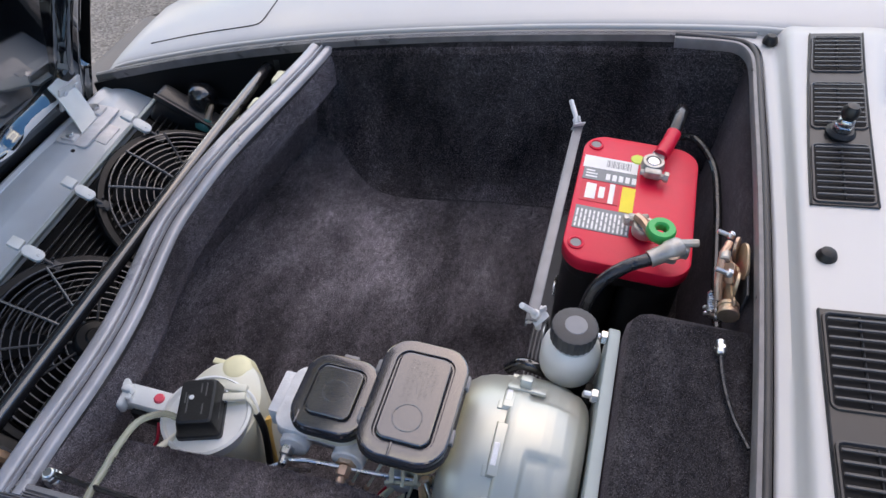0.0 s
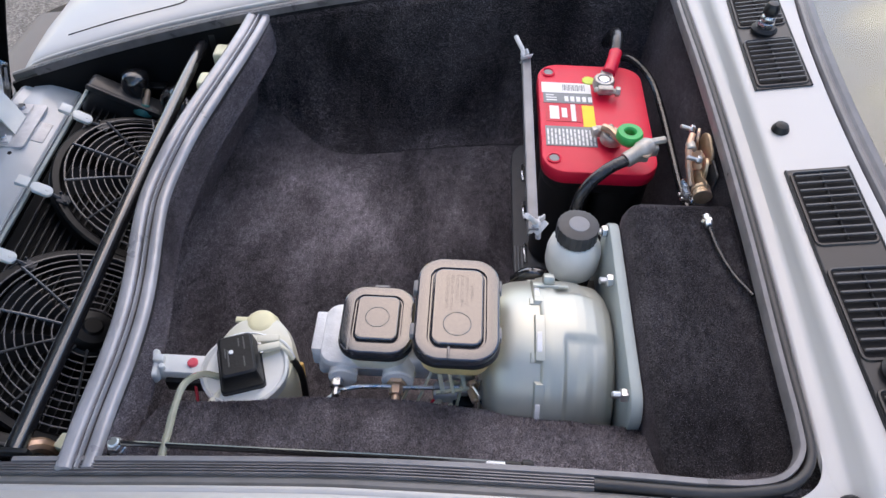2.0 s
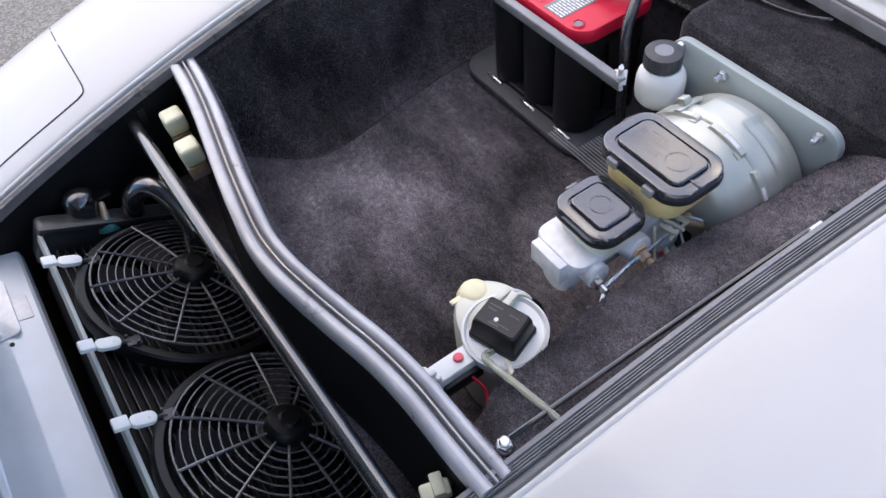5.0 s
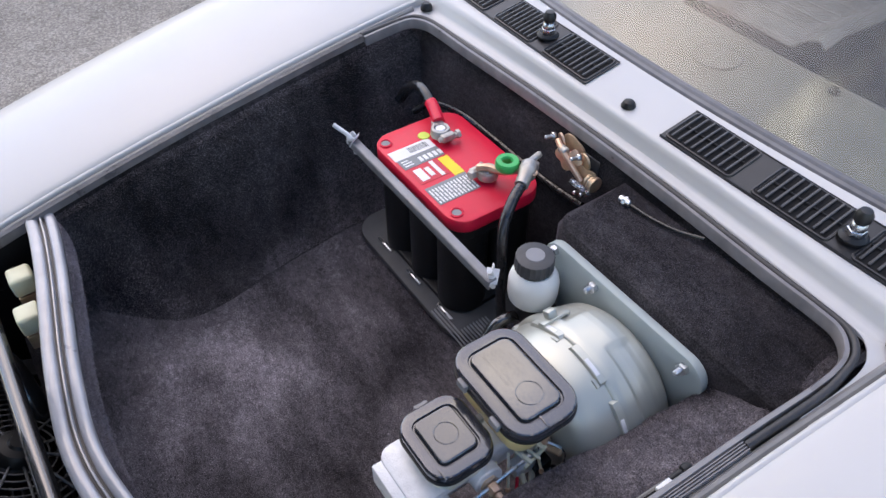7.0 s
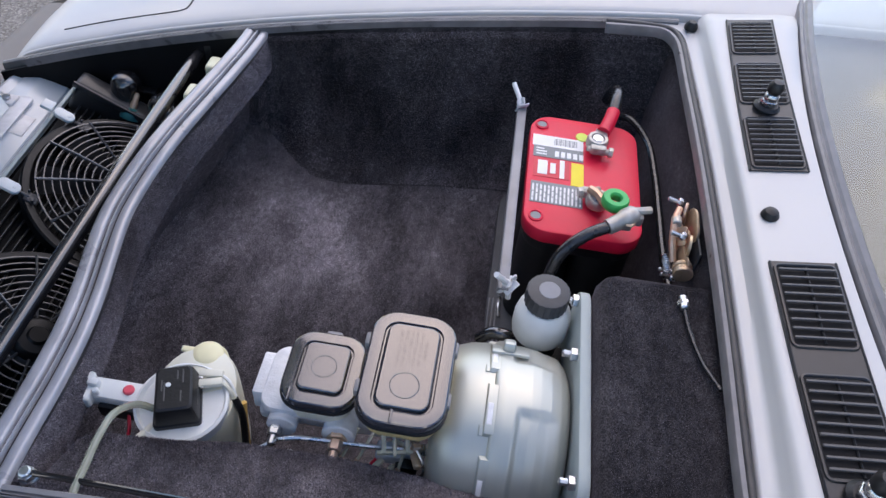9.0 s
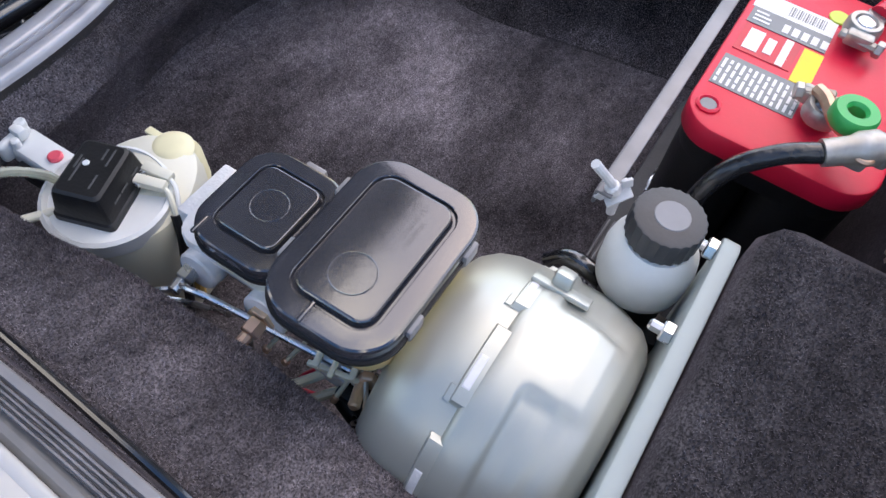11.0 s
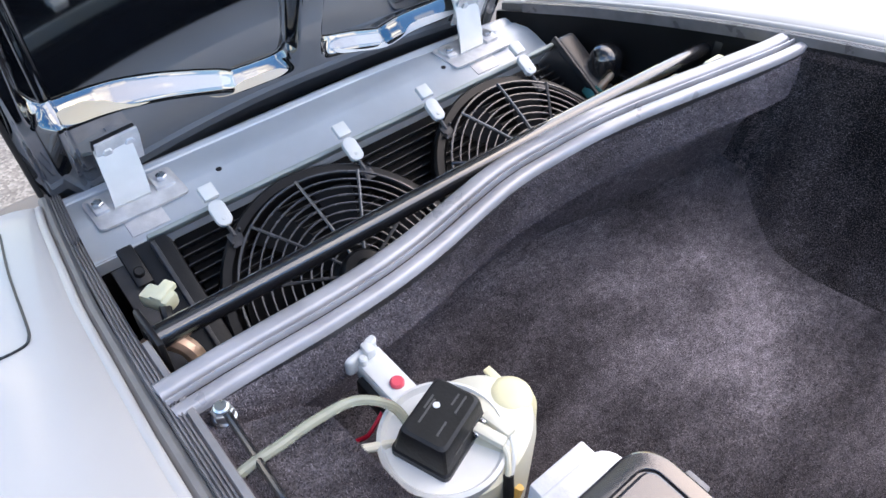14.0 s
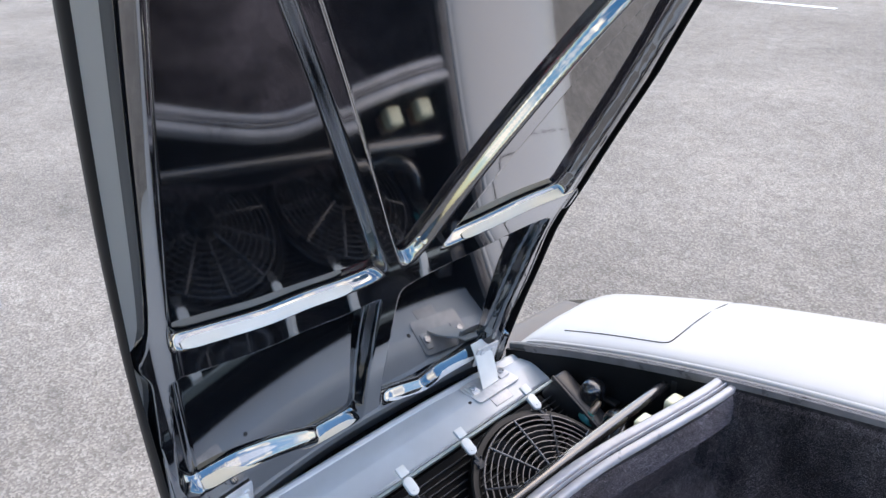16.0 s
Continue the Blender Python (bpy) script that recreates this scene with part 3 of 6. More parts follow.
part("knob", moved(lathe([(0.010, 0), (0.010, 0.004), (0.006, 0.008), (0, 0.008)], 20), Matrix.Translation((0.600, 0.486, 0.762))), BLACK, board)


def cushion(y0):
    def f(x, v):
        pleat = abs(math.sin(math.pi * (x - 1.02) / 0.062)) ** 0.5 * 0.014 if abs(v) < 0.68 else 0.014
        edge = 0.06 * max(0.0, abs(v) - 0.70) ** 0.5 * 1.4 - 0.30 * max(0.0, abs(v) - 0.92)
        fall = -0.6 * max(0.0, 1.06 - x) ** 1.2
        return (x, y0 + 0.235 * v, 0.545 + 0.06 * (1.5 - x) + pleat + edge + fall)
    return grid(f, span(1.0, 1.56, 90), span(-1, 1, 31), 0.004)


roof = thing("cabin_roof", (1.75, MID, 0.7), "silver-white roof over the dark cabin", "car roof", kind="structure")
ROOF = [(1.24, 1.245), (1.32, 1.272), (1.45, 1.285), (1.65, 1.285), (1.85, 1.255), (2.05, 1.19), (2.30, 1.07), (2.55, 0.95), (2.75, 0.88)]


def roof_shell(x, v, lift=0.0):
    top = lerp_table(ROOF, x)
    belt = 0.80
    z = belt + (top - belt) * (1 - abs(v) ** 5) ** 0.8
    return (x, MID + v * (0.66 - 0.10 * (z - belt) / 0.48), z + lift)


part("roof_skin", grid(lambda x, v: roof_shell(x, v), span(1.24, 2.75, 24), span(-1, 1, 33), 0.004), PAINT, roof)
part("headlining", grid(lambda x, v: roof_shell(x, v, -0.012), span(1.25, 2.6, 12), span(-0.97, 0.97, 21)), DASH, roof, "dark headlining")
for sd in (1, -1):
    part("side_window", grid(lambda x, v: (roof_shell(x, sd * v)[0], roof_shell(x, sd * v)[1] + sd * 0.005, roof_shell(x, sd * v)[2] + 0.003), span(1.42, 2.0, 10), span(0.82, 0.992, 7), 0.003), GLOSS_BLACK, roof, "dark side window")
part("rear_wall", box(2.2, MID, 0.62, 0.03, 1.2, 0.46, 0.01), DASH, roof, "dark cabin rear wall")
for y0 in (MID + 0.34, MID - 0.34):
    chair = part("seat", cushion(y0), LEATHER, roof, "grey pleated leather seat cushion", sharp=60)
    part("seat_base", box(1.3, y0, 0.47, 0.50, 0.42, 0.10, 0.03, 3), DASH, chair)
    part("backrest", moved(box(0, 0, 0.28, 0.13, 0.46, 0.62, 0.05, 3), Matrix.Translation((1.58, y0, 0.55)) @ Matrix.Rotation(radians(18), 4, "Y")), LEATHER, chair)
part("cabin_floor", box(1.46, MID, 0.40, 1.5, 1.3, 0.02, 0.004), DASH, roof, "dark cabin floor")


# ---------------------------------------------------------------- carpeted luggage tub
FLOOR = 0.455


def wob(x, y, s=6.0, a=0.0015):
    return a * noise.noise(Vector((x * s, y * s, 1.7)))


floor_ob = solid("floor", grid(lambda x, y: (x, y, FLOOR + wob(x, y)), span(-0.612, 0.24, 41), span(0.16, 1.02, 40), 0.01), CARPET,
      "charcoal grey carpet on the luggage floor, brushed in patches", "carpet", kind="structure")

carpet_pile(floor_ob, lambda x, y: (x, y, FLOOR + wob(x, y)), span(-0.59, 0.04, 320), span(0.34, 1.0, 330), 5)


COVE = [(0.0, 0.0), (0.02, 0.06), (0.10, 0.22), (0.20, 0.42), (0.30, 0.60), (0.40, 0.74), (0.52, 0.86), (0.66, 0.94), (0.82, 0.982), (1.0, 1.003)]


# how far the wheel arch pushes the foot of the wall inwards
ARCH = [(-0.60, 0.0), (-0.52, 0.004), (-0.50, 0.016), (-0.469, 0.048), (-0.44, 0.080), (-0.418, 0.102), (-0.389, 0.126), (-0.355, 0.132), (-0.327, 0.130), (-0.264, 0.117), (-0.157, 0.106), (-0.07, 0.099), (0.10, 0.096), (0.22, 0.09)]


def far_wall(x, k):
    a, b = COVE[k]
    top_y, top_z = MID + half(x) - 0.006, rim_z(x) - 0.010
    y = top_y - lerp_table(ARCH, x) * a
    z = top_z - (top_z - FLOOR) * b
    x = max(x, -0.502 - 0.09 * min(1.0, b))
    return (x, y + (wob(x, z, 7, 0.008) if k else 0.012), z)


far_ob = solid("wall_far", grid(far_wall, span(-0.60, 0.215, 60), range(10)), CARPET_SHADED, "carpeted side wall of the luggage tub, its shade put into a darker tone", "wall", kind="structure")


def far_smooth(x, k):
    c = min(8, int(k))
    return Vector(far_wall(x, c)).lerp(Vector(far_wall(x, c + 1)), k - c)


carpet_pile(far_ob, far_smooth, span(-0.56, 0.20, 480), span(0.5, 8.8, 140), 8)
solid("wall_rear", grid(lambda y, k: (0.200 + (0.0 if k else 0.02) - 0.03 * (k / 8) + wob(y, k * 0.03, 6, 0.004), y, 0.757 - (0.757 - FLOOR + 0.005) * k / 8), span(0.17, 1.07, 30), range(9), 0.01),
      CARPET_SHADED, "carpeted rear wall of the luggage tub, its shade put into a darker tone", "wall", kind="structure")

DIV = [(-0.510, 1.035), (-0.514, 0.985), (-0.524, 0.91), (-0.540, 0.82), (-0.551, 0.76), (-0.5605, 0.70), (-0.568, 0.64), (-0.5665, 0.58), (-0.557, 0.52), (-0.544, 0.455), (-0.532, 0.39), (-0.525, 0.32), (-0.523, 0.24), (-0.520, 0.18)]
DIV_Z = [(0.18, 0.660), (0.30, 0.655), (0.46, 0.640), (0.64, 0.640), (0.72, 0.650), (0.88, 0.656), (1.03, 0.654)]


def div_z(y):
    return lerp_table(DIV_Z, y)


div_path = smooth_path([(x, y, 0) for x, y in DIV], 5)


FLAP = [(0.0195, -0.004), (0.0235, -0.011), (0.0268, -0.024), (0.0285, -0.042), (0.0280, -0.058), (0.0240, -0.070), (0.0140, -0.080), (0.0, -0.092), (-0.015, -0.112), (-0.027, -0.140), (-0.034, -0.2)]


def div_wall(i, k):
    """Carpet hanging from the seal as a flap, then falling back to the floor."""
    p = div_path[i]
    dx, dz = FLAP[k]
    z = max(div_z(p.y) + dz, FLOOR - 0.002)
    return (p.x + dx + wob(p.y, z, 7, 0.005), p.y, z)


front_ob = solid("wall_front", grid(div_wall, range(len(div_path)), range(11)), CARPET, "charcoal carpeted bulkhead between luggage tub and radiator bay", "wall", kind="structure")


def front_smooth(i, k):
    a, c = min(len(div_path) - 2, int(i)), min(9, int(k))
    u, v = i - a, k - c
    p = Vector(div_wall(a, c)).lerp(Vector(div_wall(a + 1, c)), u)
    q = Vector(div_wall(a, c + 1)).lerp(Vector(div_wall(a + 1, c + 1)), u)
    return p.lerp(q, v)


carpet_pile(front_ob, front_smooth, span(0.5, len(div_path) - 1.6, 300), span(0.4, 9.8, 80), 6)
solid("bulkhead", grid(lambda i, k: ([div_path[i].x - 0.018, div_path[i].x - 0.022, div_path[i].x - 0.042, div_path[i].x - 0.043][k], div_path[i].y, [div_z(div_path[i].y) - 0.004, div_z(div_path[i].y) - 0.05, 0.49, 0.452][k]), range(len(div_path)), range(4), 0.005), DARK,
      "black bulkhead panel facing the radiator", "bulkhead", kind="structure")

# ribbed seal on the bulkhead
bs = thing("bulkhead_seal", (-0.53, 0.61, 0.62), "grey ribbed weather seal curving along the bulkhead", "seal")
seal_way = [(x, y, div_z(y)) for x, y in DIV]
part("base", sweep([(-0.021, -0.03), (-0.0215, -0.004), (-0.019, -0.001), (0.015, -0.001), (0.017, -0.006), (0.0175, -0.03)], seal_way, 6), SEAL, bs, "dark rubber base")
for u0, u1, h in ((-0.0215, -0.0062, 0.0050), (-0.0036, 0.0002, 0.0056), (0.0028, 0.0215, 0.0050)):
    w = u1 - u0
    part("rib", sweep([(u0, -0.004), (u0 + 0.08 * w, h * 0.6), (u0 + 0.28 * w, h), (u1 - 0.28 * w, h), (u1 - 0.08 * w, h * 0.6), (u1, -0.020 if u1 > 0.01 else -0.004)], seal_way, 6), SEAL_GREY, bs, sharp=60)

# near ledge, carpeted, from the rim down to a rounded edge
LEDGE = [(-0.60, 0.262, 0.638), (-0.50, 0.268, 0.64), (-0.455, 0.274, 0.64), (-0.40, 0.276, 0.642), (-0.36, 0.279, 0.642), (-0.30, 0.287, 0.643), (-0.18, 0.290, 0.643), (-0.10, 0.283, 0.645), (-0.06, 0.279, 0.649), (0.02, 0.260, 0.667), (0.08, 0.245, 0.69), (0.15, 0.21, 0.715), (0.21, 0.18, 0.735)]


def ledge(x, k):
    ey = lerp_table([(a, b) for a, b, c in LEDGE], x)
    ez = lerp_table([(a, c) for a, b, c in LEDGE], x)
    ry, rz = MID - half(x) + 0.004, rim_z(x) - 0.010
    drop = ease(-0.486 + 0.42 * (ry + (ey - ry) * min(1.0, k / 6) - 0.21) - x, -0.010, 0.016)
    tab = [(0.0, 0.004), (0.035, -0.34), (0.22, -0.42), (0.6, -0.64), (0.85, -0.86), (0.96, -0.98), (1.0, -1.06)]
    if k < 7:
        a, b = tab[k]
        return (x, ry + (ey - ry) * a, rz + (rz - ez) * b + wob(x, k * 0.05, 8, 0.004) - 0.040 * drop * min(1.0, k / 3))
    a = [(0.004, -0.025), (0.0, -0.06), (-0.005, -0.12), (-0.008, -0.20)][k - 7]
    return (x, ey + a[0], ez + a[1] - 0.040 * drop)


ledge_ob = solid("ledge_near", grid(ledge, span(-0.512, -0.44, 18) + span(-0.43, 0.205, 40), range(11), 0.008), CARPET, "charcoal carpeted ledge along the side of the luggage tub", "ledge", kind="structure")



def ledge_smooth(x, k):
    a = min(10, int(k))
    b = min(10, a + 1)
    return Vector(ledge(x, a)).lerp(Vector(ledge(x, b)), k - a)


carpet_pile(ledge_ob, ledge_smooth, span(-0.505, 0.20, 420), span(1.0, 7.4, 84), 3)

# carpeted footwell box, its shade carried by the darker carpet tones
def shelf():
    out = [(0.068, 0.155), (0.068, 0.505), (0.071, 0.522), (0.080, 0.534), (0.095, 0.539), (0.21, 0.537), (0.21, 0.155)]
    bm = prism(out[::-1], FLOOR + 0.004, 0.736, 0.016)
    bmesh.ops.subdivide_edges(bm, edges=[e for e in bm.edges if e.calc_length() > 0.05], cuts=4, use_grid_fill=True)
    return bm


box_ob = solid("footwell_box", shelf(), CARPET_SHADED, "charcoal carpeted box over the footwell", "carpet box", kind="structure")

carpet_pile(box_ob, lambda x, y: (x, y, 0.736), span(0.082, 0.20, 70), span(0.165, 0.525, 210), 4, fibre=PILE_SHADED)

# radiator bay
bay = thing("radiator_bay", (-0.75, MID, 0.25), "black inner walls of the radiator bay", "bay", kind="structure")
part("bay_floor", grid(lambda x, y: (x, y, 0.30), span(-1.0, -0.5, 4), span(0.16, 1.06, 4), 0.01), DARK, bay)
for sd in (1, -1):
    part("bay_side", grid(lambda x, k: (x, MID + sd * (half(x) + 0.01 + 0.02 * (k == 3)), rim_z(x) - 0.016 - 0.10 * k), span(-1.0, -0.5, 8), range(4), 0.006), DARK, bay)
part("bay_front", grid(lambda y, k: (-0.886, y, 0.488 - 0.05 * k), span(0.2, 1.02, 5), range(4), 0.006), DARK, bay)

# seals along the opening: ribbed strip on each side, plain strip at the cowl
sl = thing("opening_seal", (-0.3, MID, 0.70), "dark ribbed rubber seal round the luggage opening", "seal")
SEAL_RIBS = [(0.0066, -0.014), (0.0066, 0.0)]
for u in (0.0042, 0.0014, -0.0016, -0.0046):
    SEAL_RIBS += [(u + 0.0011, -0.0016), (u + 0.0006, 0.0014), (u - 0.0006, 0.0014), (u - 0.0011, -0.0016)]
SEAL_RIBS += [(-0.0066, -0.001), (-0.0066, -0.014)]


def rim_point(x, sd, out):
    return (x, MID + sd * (half(x) + out), rim_z(x) - 0.002)


def rim_loop(off, z=0.0, front=-0.97):
    """The way round the opening, off metres outside its inner edge."""
    o = off - 0.0105
    p = [rim_point(x, -1, off) for x in (front, -0.8, -0.6, -0.4, -0.2, 0.0, 0.10)] + [(0.150 + o, 0.150 - o, 0.764), (0.180 + o, 0.158 - o, 0.766), (0.200 + o, 0.180 - o, 0.767), (0.205 + o, 0.22, 0.767)]
    p += [(0.201 + o + 0.010 * cowl_bow(y), y, 0.759 + 0.012 * cowl_bow(y)) for y in (0.30, 0.45, 0.61, 0.77, 0.92)]
    p += [(0.205 + o, 1.00, 0.767), (0.200 + o, 1.042 + o, 0.767), (0.186 + o, 1.064 + o, 0.766), (0.150, 1.070 + o, 0.764)] + [rim_point(x, 1, off) for x in (0.08, 0.0, -0.2, -0.4, -0.6, -0.8, -0.95)]
    return [(a, b, c + z) for a, b, c in p]


BULB = [(0.0046, -0.014), (0.0047, -0.002), (0.0040, 0.0012), (0.0022, 0.0030), (0.0, 0.0034), (-0.0022, 0.0030), (-0.0040, 0.0012), (-0.0047, -0.002), (-0.0046, -0.014)]
way = rim_loop(0.0105)
inner_way = rim_loop(0.0075)
for run in (way[:6], way[-7:]):
    part("rubber_strip", sweep([(-a, b) for a, b in SEAL_RIBS][::-1], run, 5), RIB_RUBBER, sl, "ribbed black rubber strip", sharp=25)
part("rubber_bulb", sweep([(-a, b) for a, b in BULB][::-1], [way[5], way[6]] + inner_way[7:-7] + [way[-7]], 6), SEAL, sl, "smooth black rubber bulb along the cowl", sharp=60)


def corner_panel(sd):
    """Painted corner between seal, fender and cowl."""
    inner = smooth_path(rim_loop(0.0165, -0.004), 5)
    outer = smooth_path(rim_loop(0.075, -0.006), 5)
    ids = [i for i, p in enumerate(inner) if p.x > 0.06 and (p.y - MID) * sd > 0.33]
    return grid(lambda i, k: inner[ids[i]].lerp(outer[ids[i]], k / 3), range(len(ids)), range(4), 0.002)


for sd in (1, -1):
    part("corner_panel", corner_panel(sd), PAINT, car)
LIP = [(-0.0034, -0.016), (-0.0036, 0.0), (-0.0026, 0.0016), (0.0022, 0.0016), (0.0030, 0.0), (0.0028, -0.016)]
lip_way = rim_loop(0.0010, -0.0005)
part("grey_lip", sweep(LIP, lip_way[2:7], 5), LIP_GREY, sl, "pale grey retaining lip")
part("dark_lip", sweep(LIP, lip_way[6:-6], 5), RIB_RUBBER, sl, "dark retaining lip along the cowl")

# front cross panel with hinge seats
panel = thing("front_panel", (-0.92, MID, 0.52), "blue-grey painted cross panel in front of the radiator", "panel", kind="structure")


CROSS = [(-1.004, 0.470), (-1.003, 0.494), (-1.000, 0.5005), (-0.995, 0.5025), (-0.9905, 0.5010), (-0.988, 0.4985), (-0.960, 0.5005), (-0.931, 0.5025), (-0.928, 0.5015), (-0.884, 0.4875), (-0.8815, 0.485), (-0.881, 0.470)]
part("cross_panel", grid(lambda k, y: (CROSS[k][0] + (0.020 * max(0.0, (y - 0.62) / 0.4) ** 2 if k < 5 else 0.0), y, CROSS[k][1]), range(12), span(0.20, 1.0, 24), 0.003), PAINT_BLUE, panel, sharp=25)

# ---------------------------------------------------------------- radiator and fans
TILT_R = radians(-28)
RAD = Matrix.Translation((-0.825, 0, 0.548)) @ Matrix.Rotation(-TILT_R, 4, "Y")   # local x runs back along the sloping face


def rad(bm):
    return moved(bm, RAD)


radiator = thing("radiator", (-0.65, MID, 0.35), "black finned radiator lying at a slope behind the nose", "radiator")
part("core", rad(box(0.165, 0.615, -0.062, 0.32, 0.62, 0.040, 0.003)), FINS, radiator)
part("end_tank", rad(joined(box(0.160, 0.966, -0.034, 0.325, 0.044, 0.074, 0.010, 3), box(0.160, 0.9425, 0.002, 0.325, 0.005, 0.012, 0.0015))), TANK, radiator, "black end tank with a raised edge")
part("end_tank", rad(box(0.165, 0.272, -0.035, 0.32, 0.05, 0.07, 0.01)), BLACK, radiator, "black end tank")
part("top_rail", rad(box(0.001, 0.615, -0.016, 0.0060, 0.68, 0.016, 0.0015)), PLATE, radiator, "thin bright rail")
fin_me = mesh_of(box(0, 0, 0, 0.0017, 0.64, 0.010, 0.0005, 1), FIN_EDGE, True, "fin")
for i in range(25):
    fin = new("fin", fin_me)
    fin.parent = radiator
    fin.matrix_basis = Matrix.Translation(-Vector(radiator.location)) @ RAD @ Matrix.Translation((0.022 + 0.0122 * i, 0.617, -0.036))


def make_fan():
    fan = thing("cooling_fan", (0, 0, 0), "black electric cooling fan with a ringed wire guard", "fan", "fans on the radiator")
    part("shroud", lathe([(0.140, -0.036), (0.158, -0.036), (0.163, -0.030), (0.163, -0.012), (0.160, -0.008), (0.150, -0.008), (0.146, -0.012), (0.141, -0.030), (0.140, -0.036)], 72), FAN_BLACK, fan, "black plastic shroud ring")
    for k in range(10):
        r = 0.0395 + 0.01155 * k
        zc = 0.004 + 0.014 * (1 - (r / 0.145) ** 2)
        part("ring", tube([(r * math.cos(2 * math.pi * i / 60), r * math.sin(2 * math.pi * i / 60), zc) for i in range(60)], 0.0014 if k < 9 else 0.0019, 5, closed=True), GUARD, fan)
    for k in range(11):
        a = 2 * math.pi * (k + 0.32) / 11
        c, s = math.cos(a), math.sin(a)
        part("spoke", tube([(0.030 * c, 0.030 * s, 0.020), (0.085 * c, 0.085 * s, 0.0155), (0.145 * c, 0.145 * s, 0.006)], 0.0021, 6, 4), GUARD, fan)
    part("motor", lathe([(0, 0.040), (0.012, 0.040), (0.015, 0.036), (0.026, 0.034), (0.030, 0.029), (0.031, 0.016), (0.037, 0.012), (0.038, 0.0), (0.03, -0.02), (0, -0.02)], 32), FAN_BLACK, fan)
    for k in range(8):
        a = 2 * math.pi * k / 8
        bl = grid(lambda u, v: ((0.035 + 0.100 * u) * math.cos(a + 0.35 * v + 0.15 * u), (0.035 + 0.100 * u) * math.sin(a + 0.35 * v + 0.15 * u), -0.012 - 0.018 * v), span(0, 1, 5), span(0, 1, 4), 0.002)
        part("blade", bl, DARK, fan)
    return fan


fan = make_fan()
fan.matrix_basis = RAD @ Matrix.Translation((0.172, 0.777, 0.008))
copy_thing(fan, RAD @ Matrix.Translation((0.172, 0.455, 0.008)) @ Matrix.Rotation(0.12, 4, "Z"))


def make_clip():
    c = thing("fan_clip", (0, 0, 0), "white plastic clip holding a fan bracket to the radiator", "clip", "fan clips")
    part("clip_body", joined(box(-0.002, 0, 0.002, 0.020, 0.019, 0.008, 0.002), moved(prism(rrect(0.026, 0, 0.034, 0.020, 0.009, 6), -0.006, 0.002, 0.002), Matrix.Rotation(radians(6), 4, "Y"))), WHITE, c)
    part("rivet", cyl(0.0028, 0.0016, (0.034, 0, -0.0022), seg=12, bevel=0.0005), WHITE, c)
    part("bracket", joined(box(0.060, 0.001, -0.013, 0.020, 0.017, 0.003, 0.001), box(0.052, 0.009, -0.010, 0.004, 0.003, 0.008, 0.001), box(0.064, -0.007, -0.010, 0.005, 0.003, 0.009, 0.001), tube([(0.040, 0, -0.008), (0.048, 0.001, -0.011), (0.056, 0.001, -0.012)], 0.0028, 6, 4)), DULL, c, "small dark metal bracket")
    return c


CLIP_ROT = Matrix.Rotation(radians(24), 4, "Y")
clip = make_clip()
clip.matrix_basis = Matrix.Translation((-0.826, 0.356, 0.560)) @ CLIP_ROT
for y in (0.545, 0.683, 0.862):
    copy_thing(clip, Matrix.Translation((-0.826, y, 0.560)) @ CLIP_ROT)

# cross tube
ct = thing("cross_tube", (-0.615, MID, 0.60), "black steel tube across the radiator bay", "tube")
part("tube", tube([(-0.622, 1.035, 0.594), (-0.620, 0.8, 0.604), (-0.616, 0.5, 0.615), (-0.611, 0.20, 0.626)], 0.0115, 16, 6), TUBE_BLACK, ct)
part("end_plate", box(-0.622, 1.030, 0.585, 0.05, 0.006, 0.06, 0.002), BLACK_SATIN, ct, "black end plate")
part("end_plate", box(-0.611, 0.204, 0.615, 0.05, 0.006, 0.06, 0.002), BLACK_SATIN, ct, "black end plate")
solid("coolant_pipe", tube([(-0.70, 0.985, 0.44), (-0.685, 0.955, 0.515), (-0.655, 0.935, 0.545), (-0.632, 0.895, 0.535), (-0.625, 0.855, 0.49), (-0.63, 0.83, 0.40)], 0.018, 16, 6), TUBE_BLACK, "black coolant hose beside the fans", "hose")

for i, (x, y) in enumerate(((-0.567, 0.977), (-0.574, 0.894))):
    r = thing("relay", (x, y, 0.56), "pale yellow cased relay on a brass base", "relay", "yellow relays")
    part("case", box(x, y, 0.603, 0.034, 0.036, 0.034, 0.006, 3), RELAY, r)
    part("base", box(x, y, 0.571, 0.030, 0.032, 0.026, 0.002), BRASS, r, "brass-coloured base")

sensor = thing("temperature_sensor", (-0.739, 0.952, 0.47), "teal threaded sensor with a brass pin in the radiator tank", "sensor")
SENSOR = Matrix.Translation((-0.741, 0.948, 0.484)) @ Vector((0.25, 0.55, 0.8)).to_track_quat("Z", "Y").to_matrix().to_4x4()
part("body", moved(joined(lathe([(0, 0), (0.018, 0), (0.019, 0.004), (0.019, 0.012), (0.0165, 0.016), (0, 0.016)], 20), hexnut(0.011, 0.006, (0, 0, 0.015))), SENSOR), TEAL, sensor)
part("pin", moved(lathe([(0.0065, 0.018), (0.0065, 0.032), (0.0052, 0.034), (0.0052, 0.046), (0.0030, 0.050), (0, 0.050)], 12), SENSOR), BRASS, sensor, "brass pin")
mount = thing("horn_cap", (-0.7575, 0.99, 0.50), "round black domed cap beside the radiator tank", "cap")
DOME = Matrix.Translation((-0.7575, 0.990, 0.520)) @ Matrix.Rotation(radians(10), 4, "Y")
